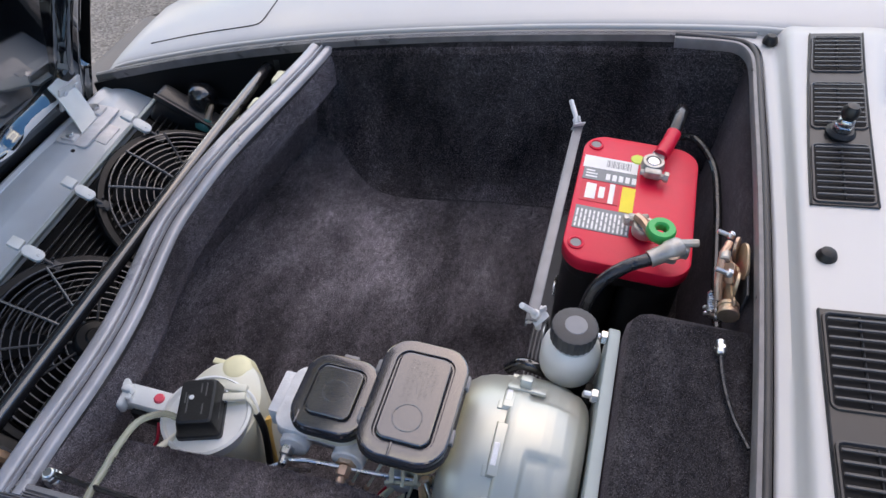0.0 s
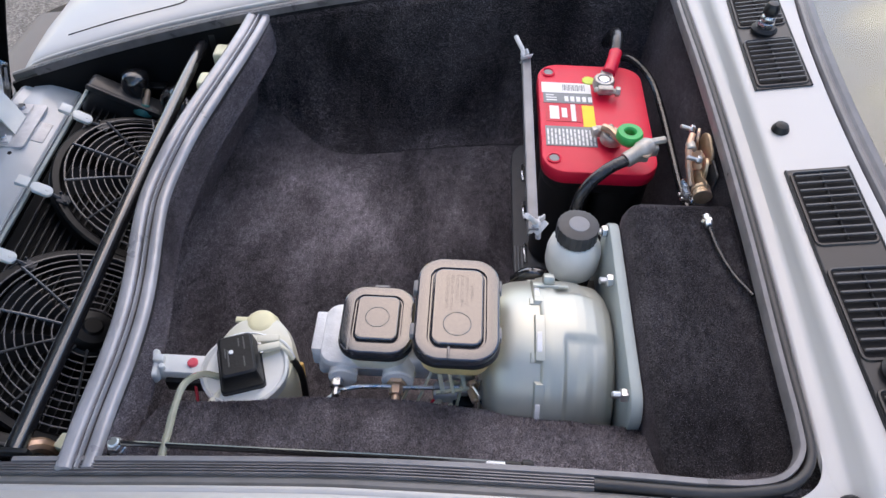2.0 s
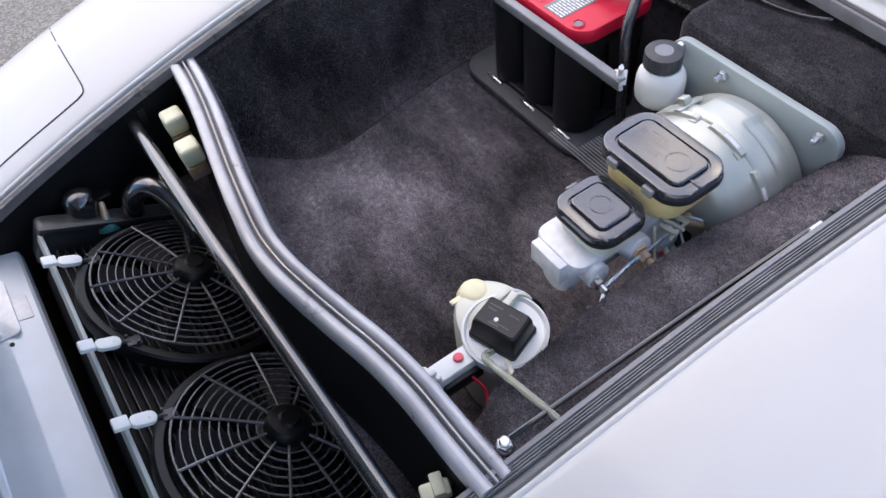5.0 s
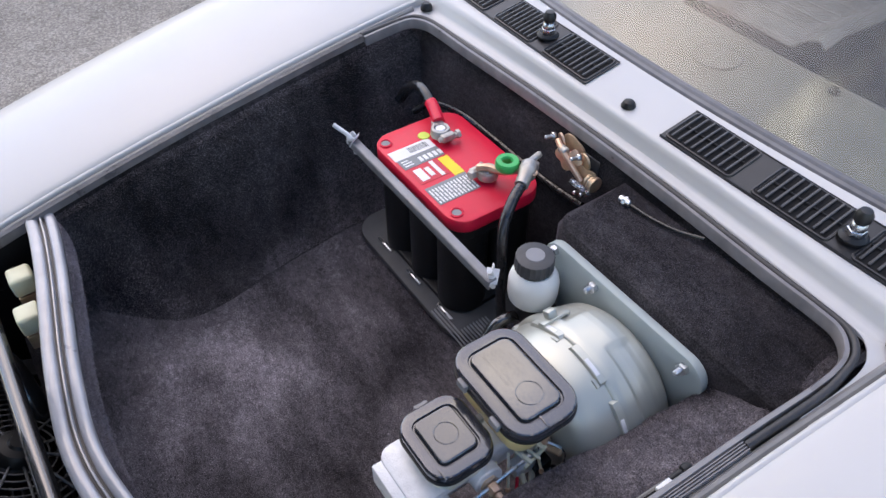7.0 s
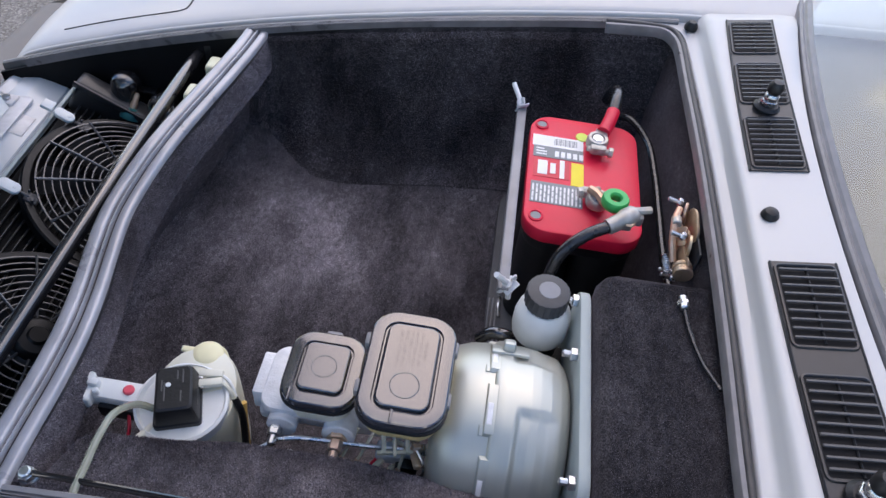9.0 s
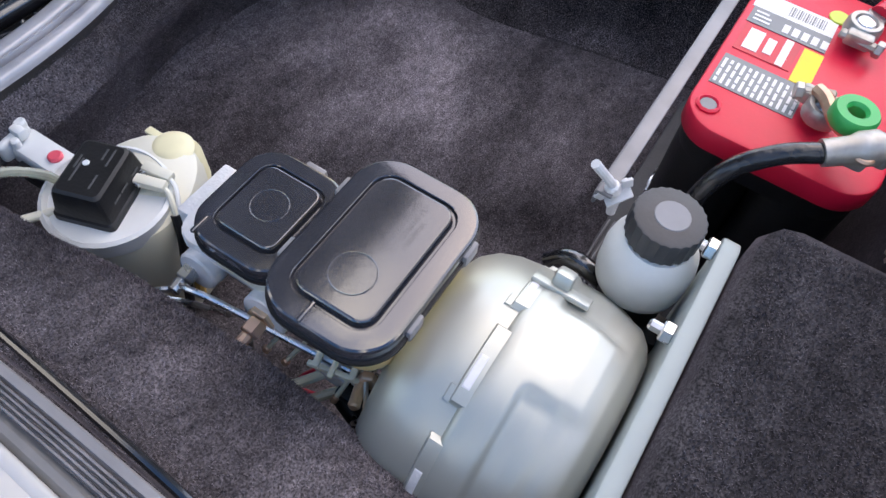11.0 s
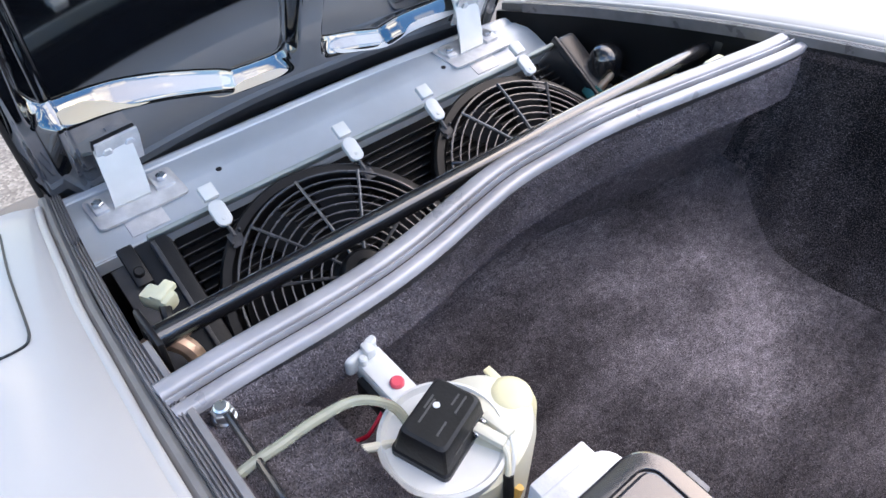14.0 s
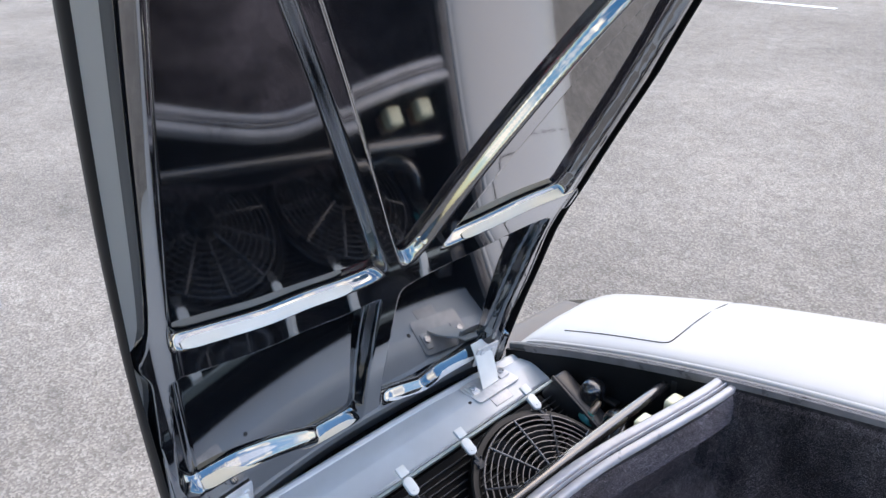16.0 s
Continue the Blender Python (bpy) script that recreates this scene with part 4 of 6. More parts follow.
part("dome", moved(lathe([(0.030, -0.05), (0.030, -0.004), (0.0265, 0.004), (0.0260, 0.016), (0.0225, 0.025), (0.0150, 0.0305), (0.0060, 0.033), (0, 0.0335)], 32), DOME), TUBE_BLACK, mount)
part("bracket", joined(box(-0.735, 1.012, 0.505, 0.050, 0.020, 0.006, 0.002), box(-0.790, 1.008, 0.500, 0.030, 0.024, 0.006, 0.002)), BLACK_SATIN, mount, "black steel bracket")

# ---------------------------------------------------------------- bonnet
BONNET_ANGLE = 54.6
HX, HZ = -1.011, 0.528


def bon(s, y, d=0.0):
    """A place on the raised bonnet: s up from the hinge, d out of its underside."""
    def at(q):
        u, w = q, rim_z(HX + q) - rim_z(HX)
        c, n = math.cos(radians(BONNET_ANGLE)), math.sin(radians(BONNET_ANGLE))
        return Vector((HX + c * u - n * w, 0, HZ + n * u + c * w))
    p = at(s)
    t = (at(s + 0.01) - at(s - 0.01)).normalized()
    nrm = Vector((t.z, 0, -t.x))
    k = min(1.0, max(0.0, (s - 0.02) / 0.42))
    crown = (1 - k) * 0.03 * (1 - ((y - MID) / 0.45) ** 2) + k * (0.034 - 0.065 * (y - MID) - 0.062 * s)
    q = p + nrm * (d - crown)
    return Vector((q.x, y, q.z))


def rib_height(s):
    """How far the ribs stand out of the pockets."""
    return 0.034 - 0.012 * ease(s, 0.2, 0.42)


bonnet = thing("bonnet", (-0.98, MID, 0.53), "raised bonnet with a gloss black pressed underside frame", "bonnet")


EDGE_NEAR = [(-0.1, 0.392), (0.03, 0.4), (0.475, 0.428), (0.621, 0.439), (0.917, 0.458), (1.199, 0.476)]
EDGE_FAR = [(-0.1, 0.362), (0.1, 0.374), (0.355, 0.382), (0.457, 0.398), (0.689, 0.426), (0.922, 0.411), (1.204, 0.383)]


def bon_edge(s, side):
    return MID + side * lerp_table(EDGE_NEAR if side < 0 else EDGE_FAR, s)


def across(s, v):
    return bon_edge(s, -1) + (bon_edge(s, 1) - bon_edge(s, -1)) * (v + 1) / 2


def skin(s, v):
    return bon(s, across(s, v), 0.0)


part("outer_skin", grid(lambda s, v: bon(s, across(s, v), -0.008), span(-0.105, 1.195, 34), span(-1.005, 1.005, 21)), PAINT, bonnet, "silver-white outer skin")


FOOT = [(0.2, 0.092), (0.3, 0.088), (0.355, 0.076), (0.4, 0.06), (0.44, 0.044), (0.48, 0.027), (0.58, 0.021), (0.66, 0.018), (0.75, -0.003), (0.8, 0.01), (0.88, 0.018), (0.98, 0.04)]
# lines of the pressed ribs: (up from the hinge, across the car), and the width of each flat
RIBS = [([(-0.1, 0.219), (0.179, 0.217), (0.451, 0.22), (0.631, 0.214), (0.934, 0.196), (1.18, 0.182)], 0.018),
        ([(-0.1, 0.93), (0.141, 0.941), (0.411, 0.965), (0.49, 0.974), (0.697, 1.002), (0.924, 0.993), (1.186, 0.966)], 0.022),
        ([(a - 0.065, b) for b, a in FOOT], 0.13),
        ([(1.164, 0.142), (1.172, 0.536), (1.172, 0.966)], 0.06),
        ([(0.393, 0.225), (0.391, 0.254), (0.386, 0.294), (0.377, 0.371), (0.378, 0.436), (0.375, 0.51), (0.381, 0.592), (0.395, 0.684), (0.405, 0.778), (0.419, 0.875), (0.422, 0.978)], 0.05),
        ([(-0.05, 0.609), (0.06, 0.608), (0.259, 0.599), (0.381, 0.597)], 0.034),
        ([(0.382, 0.605), (0.483, 0.555), (0.615, 0.494), (0.763, 0.423), (0.913, 0.347), (1.152, 0.224)], 0.02),
        ([(0.396, 0.636), (0.467, 0.671), (0.592, 0.730), (0.770, 0.819), (0.846, 0.862), (0.988, 0.947)], 0.036)]


def inner_frame(soft=0.007):
    """The pressed underside: a flat frame along the ribs with rounded pockets between them."""
    along = np.concatenate([np.linspace(a, b, n, endpoint=False) for a, b, n in ((-0.10, -0.01, 24), (-0.01, 0.125, 110), (0.125, 0.33, 70), (0.33, 0.50, 120), (0.50, 1.19, 240))] + [[1.19]])
    S, V = np.meshgrid(along, np.linspace(-1, 1, 400), indexing="ij")
    lo = MID - np.interp(S, [a for a, b in EDGE_NEAR], [b for a, b in EDGE_NEAR])
    hi = MID + np.interp(S, [a for a, b in EDGE_FAR], [b for a, b in EDGE_FAR])
    Y = lo + (hi - lo) * (V + 1) / 2
    h = np.array([rib_height(a) for a in along])[:, None]
    total = np.zeros_like(S)
    flare = np.where(S > 0.45, 0.006, 0.011)
    for n, (path, w) in enumerate(RIBS):
        pts = smooth_path([(a, c, 0) for a, c in path], 4)
        near = np.full_like(S, 9.0)
        for p, q in zip(pts, pts[1:]):
            ex, ey = q.x - p.x, q.y - p.y
            t = np.clip(((S - p.x) * ex + (Y - p.y) * ey) / (ex * ex + ey * ey + 1e-12), 0, 1)
            near = np.minimum(near, np.hypot(S - p.x - t * ex, Y - p.y - t * ey))
        total += np.exp(-(near - w / 2) / soft)
        if n in (2, 4):
            above = S > np.interp(Y, [p.y for p in pts], [p.x for p in pts])
            flare = np.maximum(flare, np.where(above, 0.009 + (0.015 if n == 2 else 0.005) * np.clip(1.9 - (near - w / 2) / 0.022, 0, 1), 0.006))
    gap = np.clip(-soft * np.log(total) / flare, 0, 1)
    belt = np.interp(Y, [c for a, c in RIBS[4][0]], [a for a, c in RIBS[4][0]])
    lean = np.where(S < belt, 0.010 - 0.016 * np.clip((S - 0.04) / 0.30, 0, 1), 0.0)
    height = lean + (h - lean) * (1 - gap * gap * (3 - 2 * gap))
    rim = np.minimum(Y - lo, hi - Y)
    nearer = Y < MID
    height -= np.where(nearer, 0.014 * np.clip((0.047 - rim) / 0.019, 0, 1), 0.0065 * np.clip((0.030 - rim) / 0.012, 0, 1))
    height += 0.003 * np.clip((0.012 - rim) / 0.003, 0, 1)
    height -= 0.0022 * np.clip(1 - np.abs(rim - np.where(nearer, 0.056, 0.036)) / 0.0025, 0, 1)
    bm = bmesh.new()
    rows = [[bm.verts.new(bon(S[i, j], Y[i, j], height[i, j])) for j in range(S.shape[1])] for i in range(S.shape[0])]
    for a, c in zip(rows, rows[1:]):
        for j in range(len(a) - 1):
            bm.faces.new((a[j], c[j], c[j + 1], a[j + 1]))
    return bm


part("inner_frame", inner_frame(), GLOSS_BLACK, bonnet, "gloss black pressed frame with rounded pockets", sharp=80)


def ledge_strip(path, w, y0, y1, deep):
    """A pale strip painted as sky reflection on a rib's upper side, between two places across the car."""
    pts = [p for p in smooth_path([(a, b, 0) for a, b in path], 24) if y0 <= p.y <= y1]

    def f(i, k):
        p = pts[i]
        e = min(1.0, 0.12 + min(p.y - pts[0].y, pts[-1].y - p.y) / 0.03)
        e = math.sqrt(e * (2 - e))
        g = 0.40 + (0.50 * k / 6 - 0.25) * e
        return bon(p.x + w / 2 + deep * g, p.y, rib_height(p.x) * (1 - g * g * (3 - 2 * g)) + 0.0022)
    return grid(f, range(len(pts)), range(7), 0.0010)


# sky reflections along the pocket walls, added as pale strips
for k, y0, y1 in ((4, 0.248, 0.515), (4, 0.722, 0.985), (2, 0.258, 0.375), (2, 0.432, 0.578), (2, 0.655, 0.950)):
    part("reflection_strip", ledge_strip(*RIBS[k], y0, y1, 0.024 if k == 2 else 0.016), PAINTED_REFLECTION, bonnet, "pale painted strip for the sky's reflection along a pressed recess")
for sd in (1, -1):
    way_up = span(-0.10, 1.19, 30)
    fold = grid(lambda u, k: bon(u, bon_edge(u, sd) + sd * [0.001, 0.004, 0.005, 0.004, 0.0][k], [-0.009, -0.006, 0.010, 0.027, 0.0305][k] * rib_height(u) / 0.034), way_up, range(5), 0.002)
    part("edge_flange", fold, DARK, bonnet, "folded black edge", sharp=70)


def make_hinge(y, lean):
    """A bent strap from the bonnet down to a slotted seat plate on the cross panel."""
    line = [(-0.934, 0.5080), (-0.940, 0.5100), (-0.947, 0.5145), (-0.954, 0.522), (-0.963, 0.534), (-0.973, 0.549), (-0.985, 0.565), (-0.999, 0.577)]
    h = part("hinge", grid(lambda k, v: (line[k][0], y + v + lean * k / 7, line[k][1]), range(8), span(-0.024, 0.024, 5), 0.004), WHITE, bonnet, "white painted steel hinge strap")
    top = y + lean + 0.004
    part("bonnet_plate", grid(lambda a, v: bon(a, top + v * (1.0 - 4.0 * max(0.0, a - 0.044)), 0.0372), span(0.004, 0.056, 9), span(-0.029, 0.029, 7), 0.004), CAST, h, "pale mottled plate bolted to the bonnet")
    up = (bon(0.03, top, 0.05) - bon(0.03, top, 0.03)).normalized()
    for dy in (-0.015, 0.015):
        part("bolt", hexnut(0.0065, 0.006, bon(0.040, top + dy, 0.038), up), CAST, h)
    plate = prism(rrect(-0.942, y + 0.006, 0.066, 0.118, 0.008, 4), 0.5035, 0.5075, 0.001)
    part("seat_plate", joined(plate, moved(box(0, 0, 0, 0.046, 0.050, 0.003, 0.001), Matrix.Translation((-0.912, y, 0.4995)) @ Matrix.Rotation(radians(17.5), 4, "Y")), box(-0.950, y + 0.045, 0.510, 0.036, 0.026, 0.006, 0.002), box(-0.950, y - 0.038, 0.510, 0.030, 0.018, 0.006, 0.002)), CAST, h, "bright seat plate")
    for dy in (-0.038, 0.046):
        part("bolt", hexnut(0.0075, 0.007, (-0.948, y + dy, 0.512)), STEEL, h)


make_hinge(0.297, 0.012)
make_hinge(0.872, 0.030)
for y in (0.412, 0.806):
    part("drain_hole", cyl(0.0042, 0.002, (-0.928, y, 0.5035), bevel=0.0004, seg=14), BLACK, panel, "small dark drain hole")

# bay clutter at the near end of the radiator
ep = thing("end_bracket", (-0.74, 0.25, 0.50), "grey steel bracket at the end of the radiator", "bracket")
part("plate", rad(box(0.10, 0.247, -0.010, 0.16, 0.05, 0.004, 0.001)), DULL, ep)
part("edge", rad(box(0.10, 0.274, 0.002, 0.17, 0.005, 0.020, 0.001)), DULL, ep)
part("strap", joined(rad(box(0.03, 0.245, 0.004, 0.05, 0.018, 0.006, 0.002)), rad(cyl(0.006, 0.01, (0.04, 0.245, 0.004)))), BLACK, ep, "black strap")
for i, (x, y, z, r) in enumerate(((-0.70, 0.238, 0.575, 0.5), (-0.565, 0.232, 0.598, -0.3))):
    cn = thing("wiring_plug", (x, y, z - 0.01), "yellowed wiring plug with dark leads", "plug", "wiring plugs")
    part("plug_body", moved(joined(box(0, 0, 0, 0.034, 0.020, 0.018, 0.004), box(0.004, 0.004, 0.008, 0.014, 0.026, 0.008, 0.002)), Matrix.Translation((x, y, z)) @ Matrix.Rotation(r, 4, "Z")), RELAY, cn)
    part("lead", tube([(x + 0.012, y, z), (x + 0.03, y - 0.004, z - 0.004), (x + 0.045, y, z - 0.03), (x + 0.05, y + 0.02, z - 0.08)], 0.006, 8), BLACK, cn, "dark lead")
solid("brown_lead", tube([(-0.63, 0.20, 0.60), (-0.615, 0.215, 0.612), (-0.595, 0.228, 0.605), (-0.585, 0.23, 0.56)], 0.009, 10), COPPER, "brown taped lead in the bay", "cable")

# ---------------------------------------------------------------- battery
WORN = mat("worn_lead_grey", (0.40, 0.39, 0.37), 0.42, 0.6, 0.3, 90, tint=(0.46, 0.40, 0.33))
bat = thing("battery", (0.0625, 0.754, 0.474), "car battery with red lid and black round cells", "battery")
for i in range(2):
    for j in range(3):
        part("cell", cyl(0.0400, 0.19, (0.0220 + 0.079 * i, 0.675 + 0.081 * j, 0.476), bevel=0.003, seg=32), BLACK, bat)
part("case_base", prism(rrect(0.0625, 0.755, 0.154, 0.234, 0.035), 0.474, 0.484, 0.002), BLACK, bat)
lid = part("lid", prism(rrect(0.061, 0.7550, 0.164, 0.250, 0.034, 8), 0.666, 0.690, 0.0035), RED, bat, "bright red moulded lid")
part("lid_skirt", prism(rrect(0.061, 0.7555, 0.156, 0.240, 0.034, 8), 0.645, 0.668, 0.002), BLACK, bat)
for y in (0.656, 0.855):
    plug = part("plug", moved(lathe([(0.0075, 0.0), (0.0105, 0.0), (0.0108, 0.003), (0.0085, 0.0042), (0.0075, 0.0030), (0.0075, 0.0)], 10), Matrix.Translation((-0.004, y, 0.689))), RED, bat)
    part("plug_core", cyl(0.0076, 0.0022, (-0.004, y, 0.6895), seg=12, bevel=0.0006), LABEL_GREY, plug, "grey plug centre")


def patch(x0, x1, y0, y1, z, m, label=""):
    part("sticker", box((x0 + x1) / 2, (y0 + y1) / 2, z, x1 - x0, y1 - y0, 0.0006, 0), m, bat, label)


Z = 0.6905
patch(-0.016, 0.060, 0.805, 0.830, Z, LABEL, "white label strip")
patch(-0.014, 0.060, 0.780, 0.805, Z, LABEL_GREY, "dark grey label strip")
patch(-0.012, 0.040, 0.737, 0.778, Z, LABEL_RED, "red label panel")
patch(0.043, 0.061, 0.727, 0.776, Z, YELLOW, "yellow label panel")
patch(-0.014, 0.060, 0.683, 0.726, Z, LABEL_GREY, "grey label panel with fine print")
for i in range(5):
    patch(0.018 + 0.009 * i, 0.024 + 0.009 * i, 0.784, 0.796, Z + 0.0006, LABEL)
for i in range(13):
    run = 0.6855
    for k in range(3):
        size = 0.0055 + 0.0042 * ((5 * i + 7 * k + i * k) % 3)
        if run + size < 0.7245:
            patch(-0.0118 + 0.0056 * i, -0.0092 + 0.0056 * i, run, run + size, Z + 0.0006, LABEL)
        run += size + 0.0022
for i in range(16):
    patch(0.0165 + 0.0022 * i, 0.0165 + 0.0022 * i + (0.0008, 0.0014, 0.0006)[i % 3], 0.811, 0.825, Z + 0.0006, LABEL_GREY)
for i in range(3):
    patch(-0.010, 0.006 - 0.004 * (i == 2), 0.785 + 0.006 * i, 0.7875 + 0.006 * i, Z + 0.0006, LABEL)
patch(-0.006, 0.008, 0.742, 0.772, Z + 0.0006, LABEL)
patch(0.012, 0.020, 0.746, 0.768, Z + 0.0006, LABEL)
patch(0.026, 0.033, 0.738, 0.777, Z + 0.0006, LABEL)

part("post", cyl(0.009, 0.020, (0.078, 0.819, 0.690)), STEEL, bat, "lead post")
part("post", cyl(0.009, 0.020, (0.078, 0.692, 0.690)), STEEL, bat, "lead post")
part("vent_dot", cyl(0.010, 0.002, (0.058, 0.838, 0.690)), LIME, bat, "lime green dot")

tray = solid("battery_tray", prism(rrect(0.045, 0.765, 0.175, 0.345, 0.05, 8), FLOOR + 0.006, 0.474, 0.003), GREY_RUBBER, "dark grey ribbed rubber battery mat on the carpet", "mat")

STRAP = mat("grey_steel_strap", (0.22, 0.22, 0.23), 0.4, 0.3, 0.15, 30)
for k in range(12):
    part("rib", box(-0.0390 + 0.0060 * k, 0.600 if k < 3 else 0.570, 0.4752, 0.0026, 0.150 if k < 3 else 0.090, 0.0034, 0.0010, 1), STRAP, tray)
for y in (0.66, 0.755, 0.85):
    part("hook", tube([(-0.022, y - 0.020, 0.4755), (-0.024, y, 0.4795), (-0.022, y + 0.020, 0.4755)], 0.0026, 8, 4), STEEL, tray, "chromed hook at the battery foot")
bar = thing("hold_down_bar", (-0.036, 0.715, 0.66), "grey steel strap clamping the battery down", "strap")
part("strap", joined(box(-0.036, 0.718, 0.682, 0.013, 0.385, 0.003, 0.001), box(-0.042, 0.718, 0.675, 0.003, 0.385, 0.015, 0.001)), STRAP, bar)
for nut, tip in (((-0.038, 0.903, 0.684), (-0.055, 0.934, 0.702)), ((-0.030, 0.536, 0.680), (-0.049, 0.519, 0.716))):
    d = (Vector(tip) - Vector(nut)).normalized()
    part("wing_nut", joined(cyl(0.006, 0.010, nut, d), moved(joined(moved(box(0, -0.009, 0.007, 0.003, 0.009, 0.010, 0.0015), Matrix.Rotation(radians(20), 4, "X")), moved(box(0, 0.009, 0.007, 0.003, 0.009, 0.010, 0.0015), Matrix.Rotation(radians(-20), 4, "X")), box(0, 0, -0.003, 0.018, 0.022, 0.002, 0.0008)), Matrix.Translation(nut) @ d.to_track_quat("Z", "Y").to_matrix().to_4x4())), CAST, bar)
    part("stud", tube([(nut[0] + 0.003, nut[1], 0.655), nut, tip], 0.0038, 10, 6), CAST, bar)

# earth switch and its lead
sw = thing("battery_isolator", (0.085, 0.68, 0.70), "battery isolator with a green screw ring and copper strap", "isolator")
part("clamp", joined(moved(lathe([(0.0095, 0.0), (0.0155, 0.0), (0.0165, 0.003), (0.0160, 0.012), (0.0145, 0.0145), (0.0105, 0.0145), (0.0095, 0.012), (0.0095, 0.0)], 24), Matrix.Translation((0.078, 0.692, 0.696))), box(0.066, 0.704, 0.703, 0.022, 0.014, 0.013, 0.003), cyl(0.0045, 0.030, (0.052, 0.700, 0.706), (1, 0.3, 0.1), seg=8), hexnut(0.0075, 0.007, (0.050, 0.699, 0.705), (1, 0.3, 0.1))), WORN, sw, "grey lead clamp")
part("copper_strap", tube([(0.066, 0.702, 0.712), (0.075, 0.69, 0.716), (0.09, 0.668, 0.716), (0.115, 0.65, 0.722)], 0.006, 8, 5), COPPER, sw)
part("ring", moved(lathe([(0.008, 0.0), (0.0165, 0.0), (0.0182, 0.003), (0.0182, 0.011), (0.0165, 0.014), (0.009, 0.014), (0.007, 0.011), (0.008, 0.0)], 32), Matrix.Translation((0.095, 0.668, 0.722))), GREEN, sw, "green plastic screw ring")
part("lead_clamp", joined(box(0.120, 0.645, 0.728, 0.022, 0.020, 0.018, 0.004, 3), cyl(0.005, 0.034, (0.106, 0.642, 0.737), (1, 0.15, 0.15), seg=8), box(0.108, 0.636, 0.722, 0.02, 0.018, 0.014, 0.004)), WORN, sw, "grey cable clamp")
part("rivet", cyl(0.009, 0.004, (0.112, 0.632, 0.729), (0, -0.2, 1), seg=14), COPPER, sw, "coppery rivet")
LUG = (Vector((0.084, 0.622, 0.722)) - Vector((0.122, 0.646, 0.733))).normalized()
part("lug", moved(lathe([(0, 0), (0.010, 0.0), (0.0135, 0.005), (0.0135, 0.018), (0.0110, 0.024), (0.0105, 0.044), (0, 0.044)], 18), Matrix.Translation((0.122, 0.646, 0.733)) @ LUG.to_track_quat("Z", "Y").to_matrix().to_4x4()), WORN, sw, "grey crimped cable lug")
solid("earth_cable", tube([(0.116, 0.643, 0.728), (0.095, 0.628, 0.724), (0.06, 0.610, 0.715), (0.032, 0.592, 0.69), (0.022, 0.578, 0.64), (0.02, 0.572, 0.56), (0.03, 0.57, 0.47)], 0.0082, 12), TAPE, "black taped battery earth cable", "cable")

pc = thing("positive_cable", (0.1, 0.88, 0.70), "battery positive lead with red boot running to the side wall", "cable")
part("clamp", joined(moved(lathe([(0.0095, 0.0), (0.0155, 0.0), (0.0165, 0.003), (0.0160, 0.012), (0.0145, 0.0145), (0.0105, 0.0145), (0.0095, 0.012), (0.0095, 0.0)], 24), Matrix.Translation((0.078, 0.819, 0.696))), box(0.079, 0.800, 0.703, 0.024, 0.012, 0.013, 0.003), box(0.084, 0.836, 0.704, 0.018, 0.016, 0.012, 0.003), cyl(0.0045, 0.034, (0.062, 0.800, 0.703), (1, -0.1, 0), seg=8), hexnut(0.0075, 0.007, (0.094, 0.798, 0.703), (1, -0.1, 0))), WORN, pc, "grey lead clamp")
part("boot", tube([(0.086, 0.836, 0.708), (0.094, 0.858, 0.712), (0.100, 0.880, 0.716)], 0.0105, 12), RED, pc, "red rubber boot")
part("lead", tube([(0.099, 0.876, 0.716), (0.104, 0.905, 0.722), (0.108, 0.935, 0.716), (0.108, 0.965, 0.694), (0.106, 0.99, 0.66)], 0.0095, 12), TAPE, pc, "black taped lead")
solid("loom_cable", tube([(0.112, 0.955, 0.650), (0.140, 0.935, 0.668), (0.170, 0.890, 0.660), (0.180, 0.82, 0.652), (0.182, 0.74, 0.650), (0.182, 0.66, 0.652), (0.184, 0.59, 0.658)], 0.0058, 10), TAPE, "black taped wiring loom behind the battery", "cable")

# ---------------------------------------------------------------- bonnet latch on the rear wall
la = thing("bonnet_latch", (0.185, 0.61, 0.69), "coppery bonnet latch mechanism of lobed plates bolted to the rear wall", "latch")
part("back_plate", box(0.196, 0.618, 0.718, 0.003, 0.074, 0.048, 0.001), DULL, la, "dull grey steel bracket")


def lobed(r, lobes, depth, thick, turn):
    """A stamped plate with an uneven lobed outline, standing on the x axis."""
    out = [(r * (1 + depth * math.sin(lobes * a + turn) + 0.12 * math.sin(2 * a + 2 * turn)) * math.cos(a), r * (1 + depth * math.sin(lobes * a + turn)) * math.sin(a)) for a in (2 * math.pi * i / 28 for i in range(28))]
    return moved(prism(out, -thick / 2, thick / 2, 0.0006), Matrix.Rotation(radians(90), 4, "Y"))


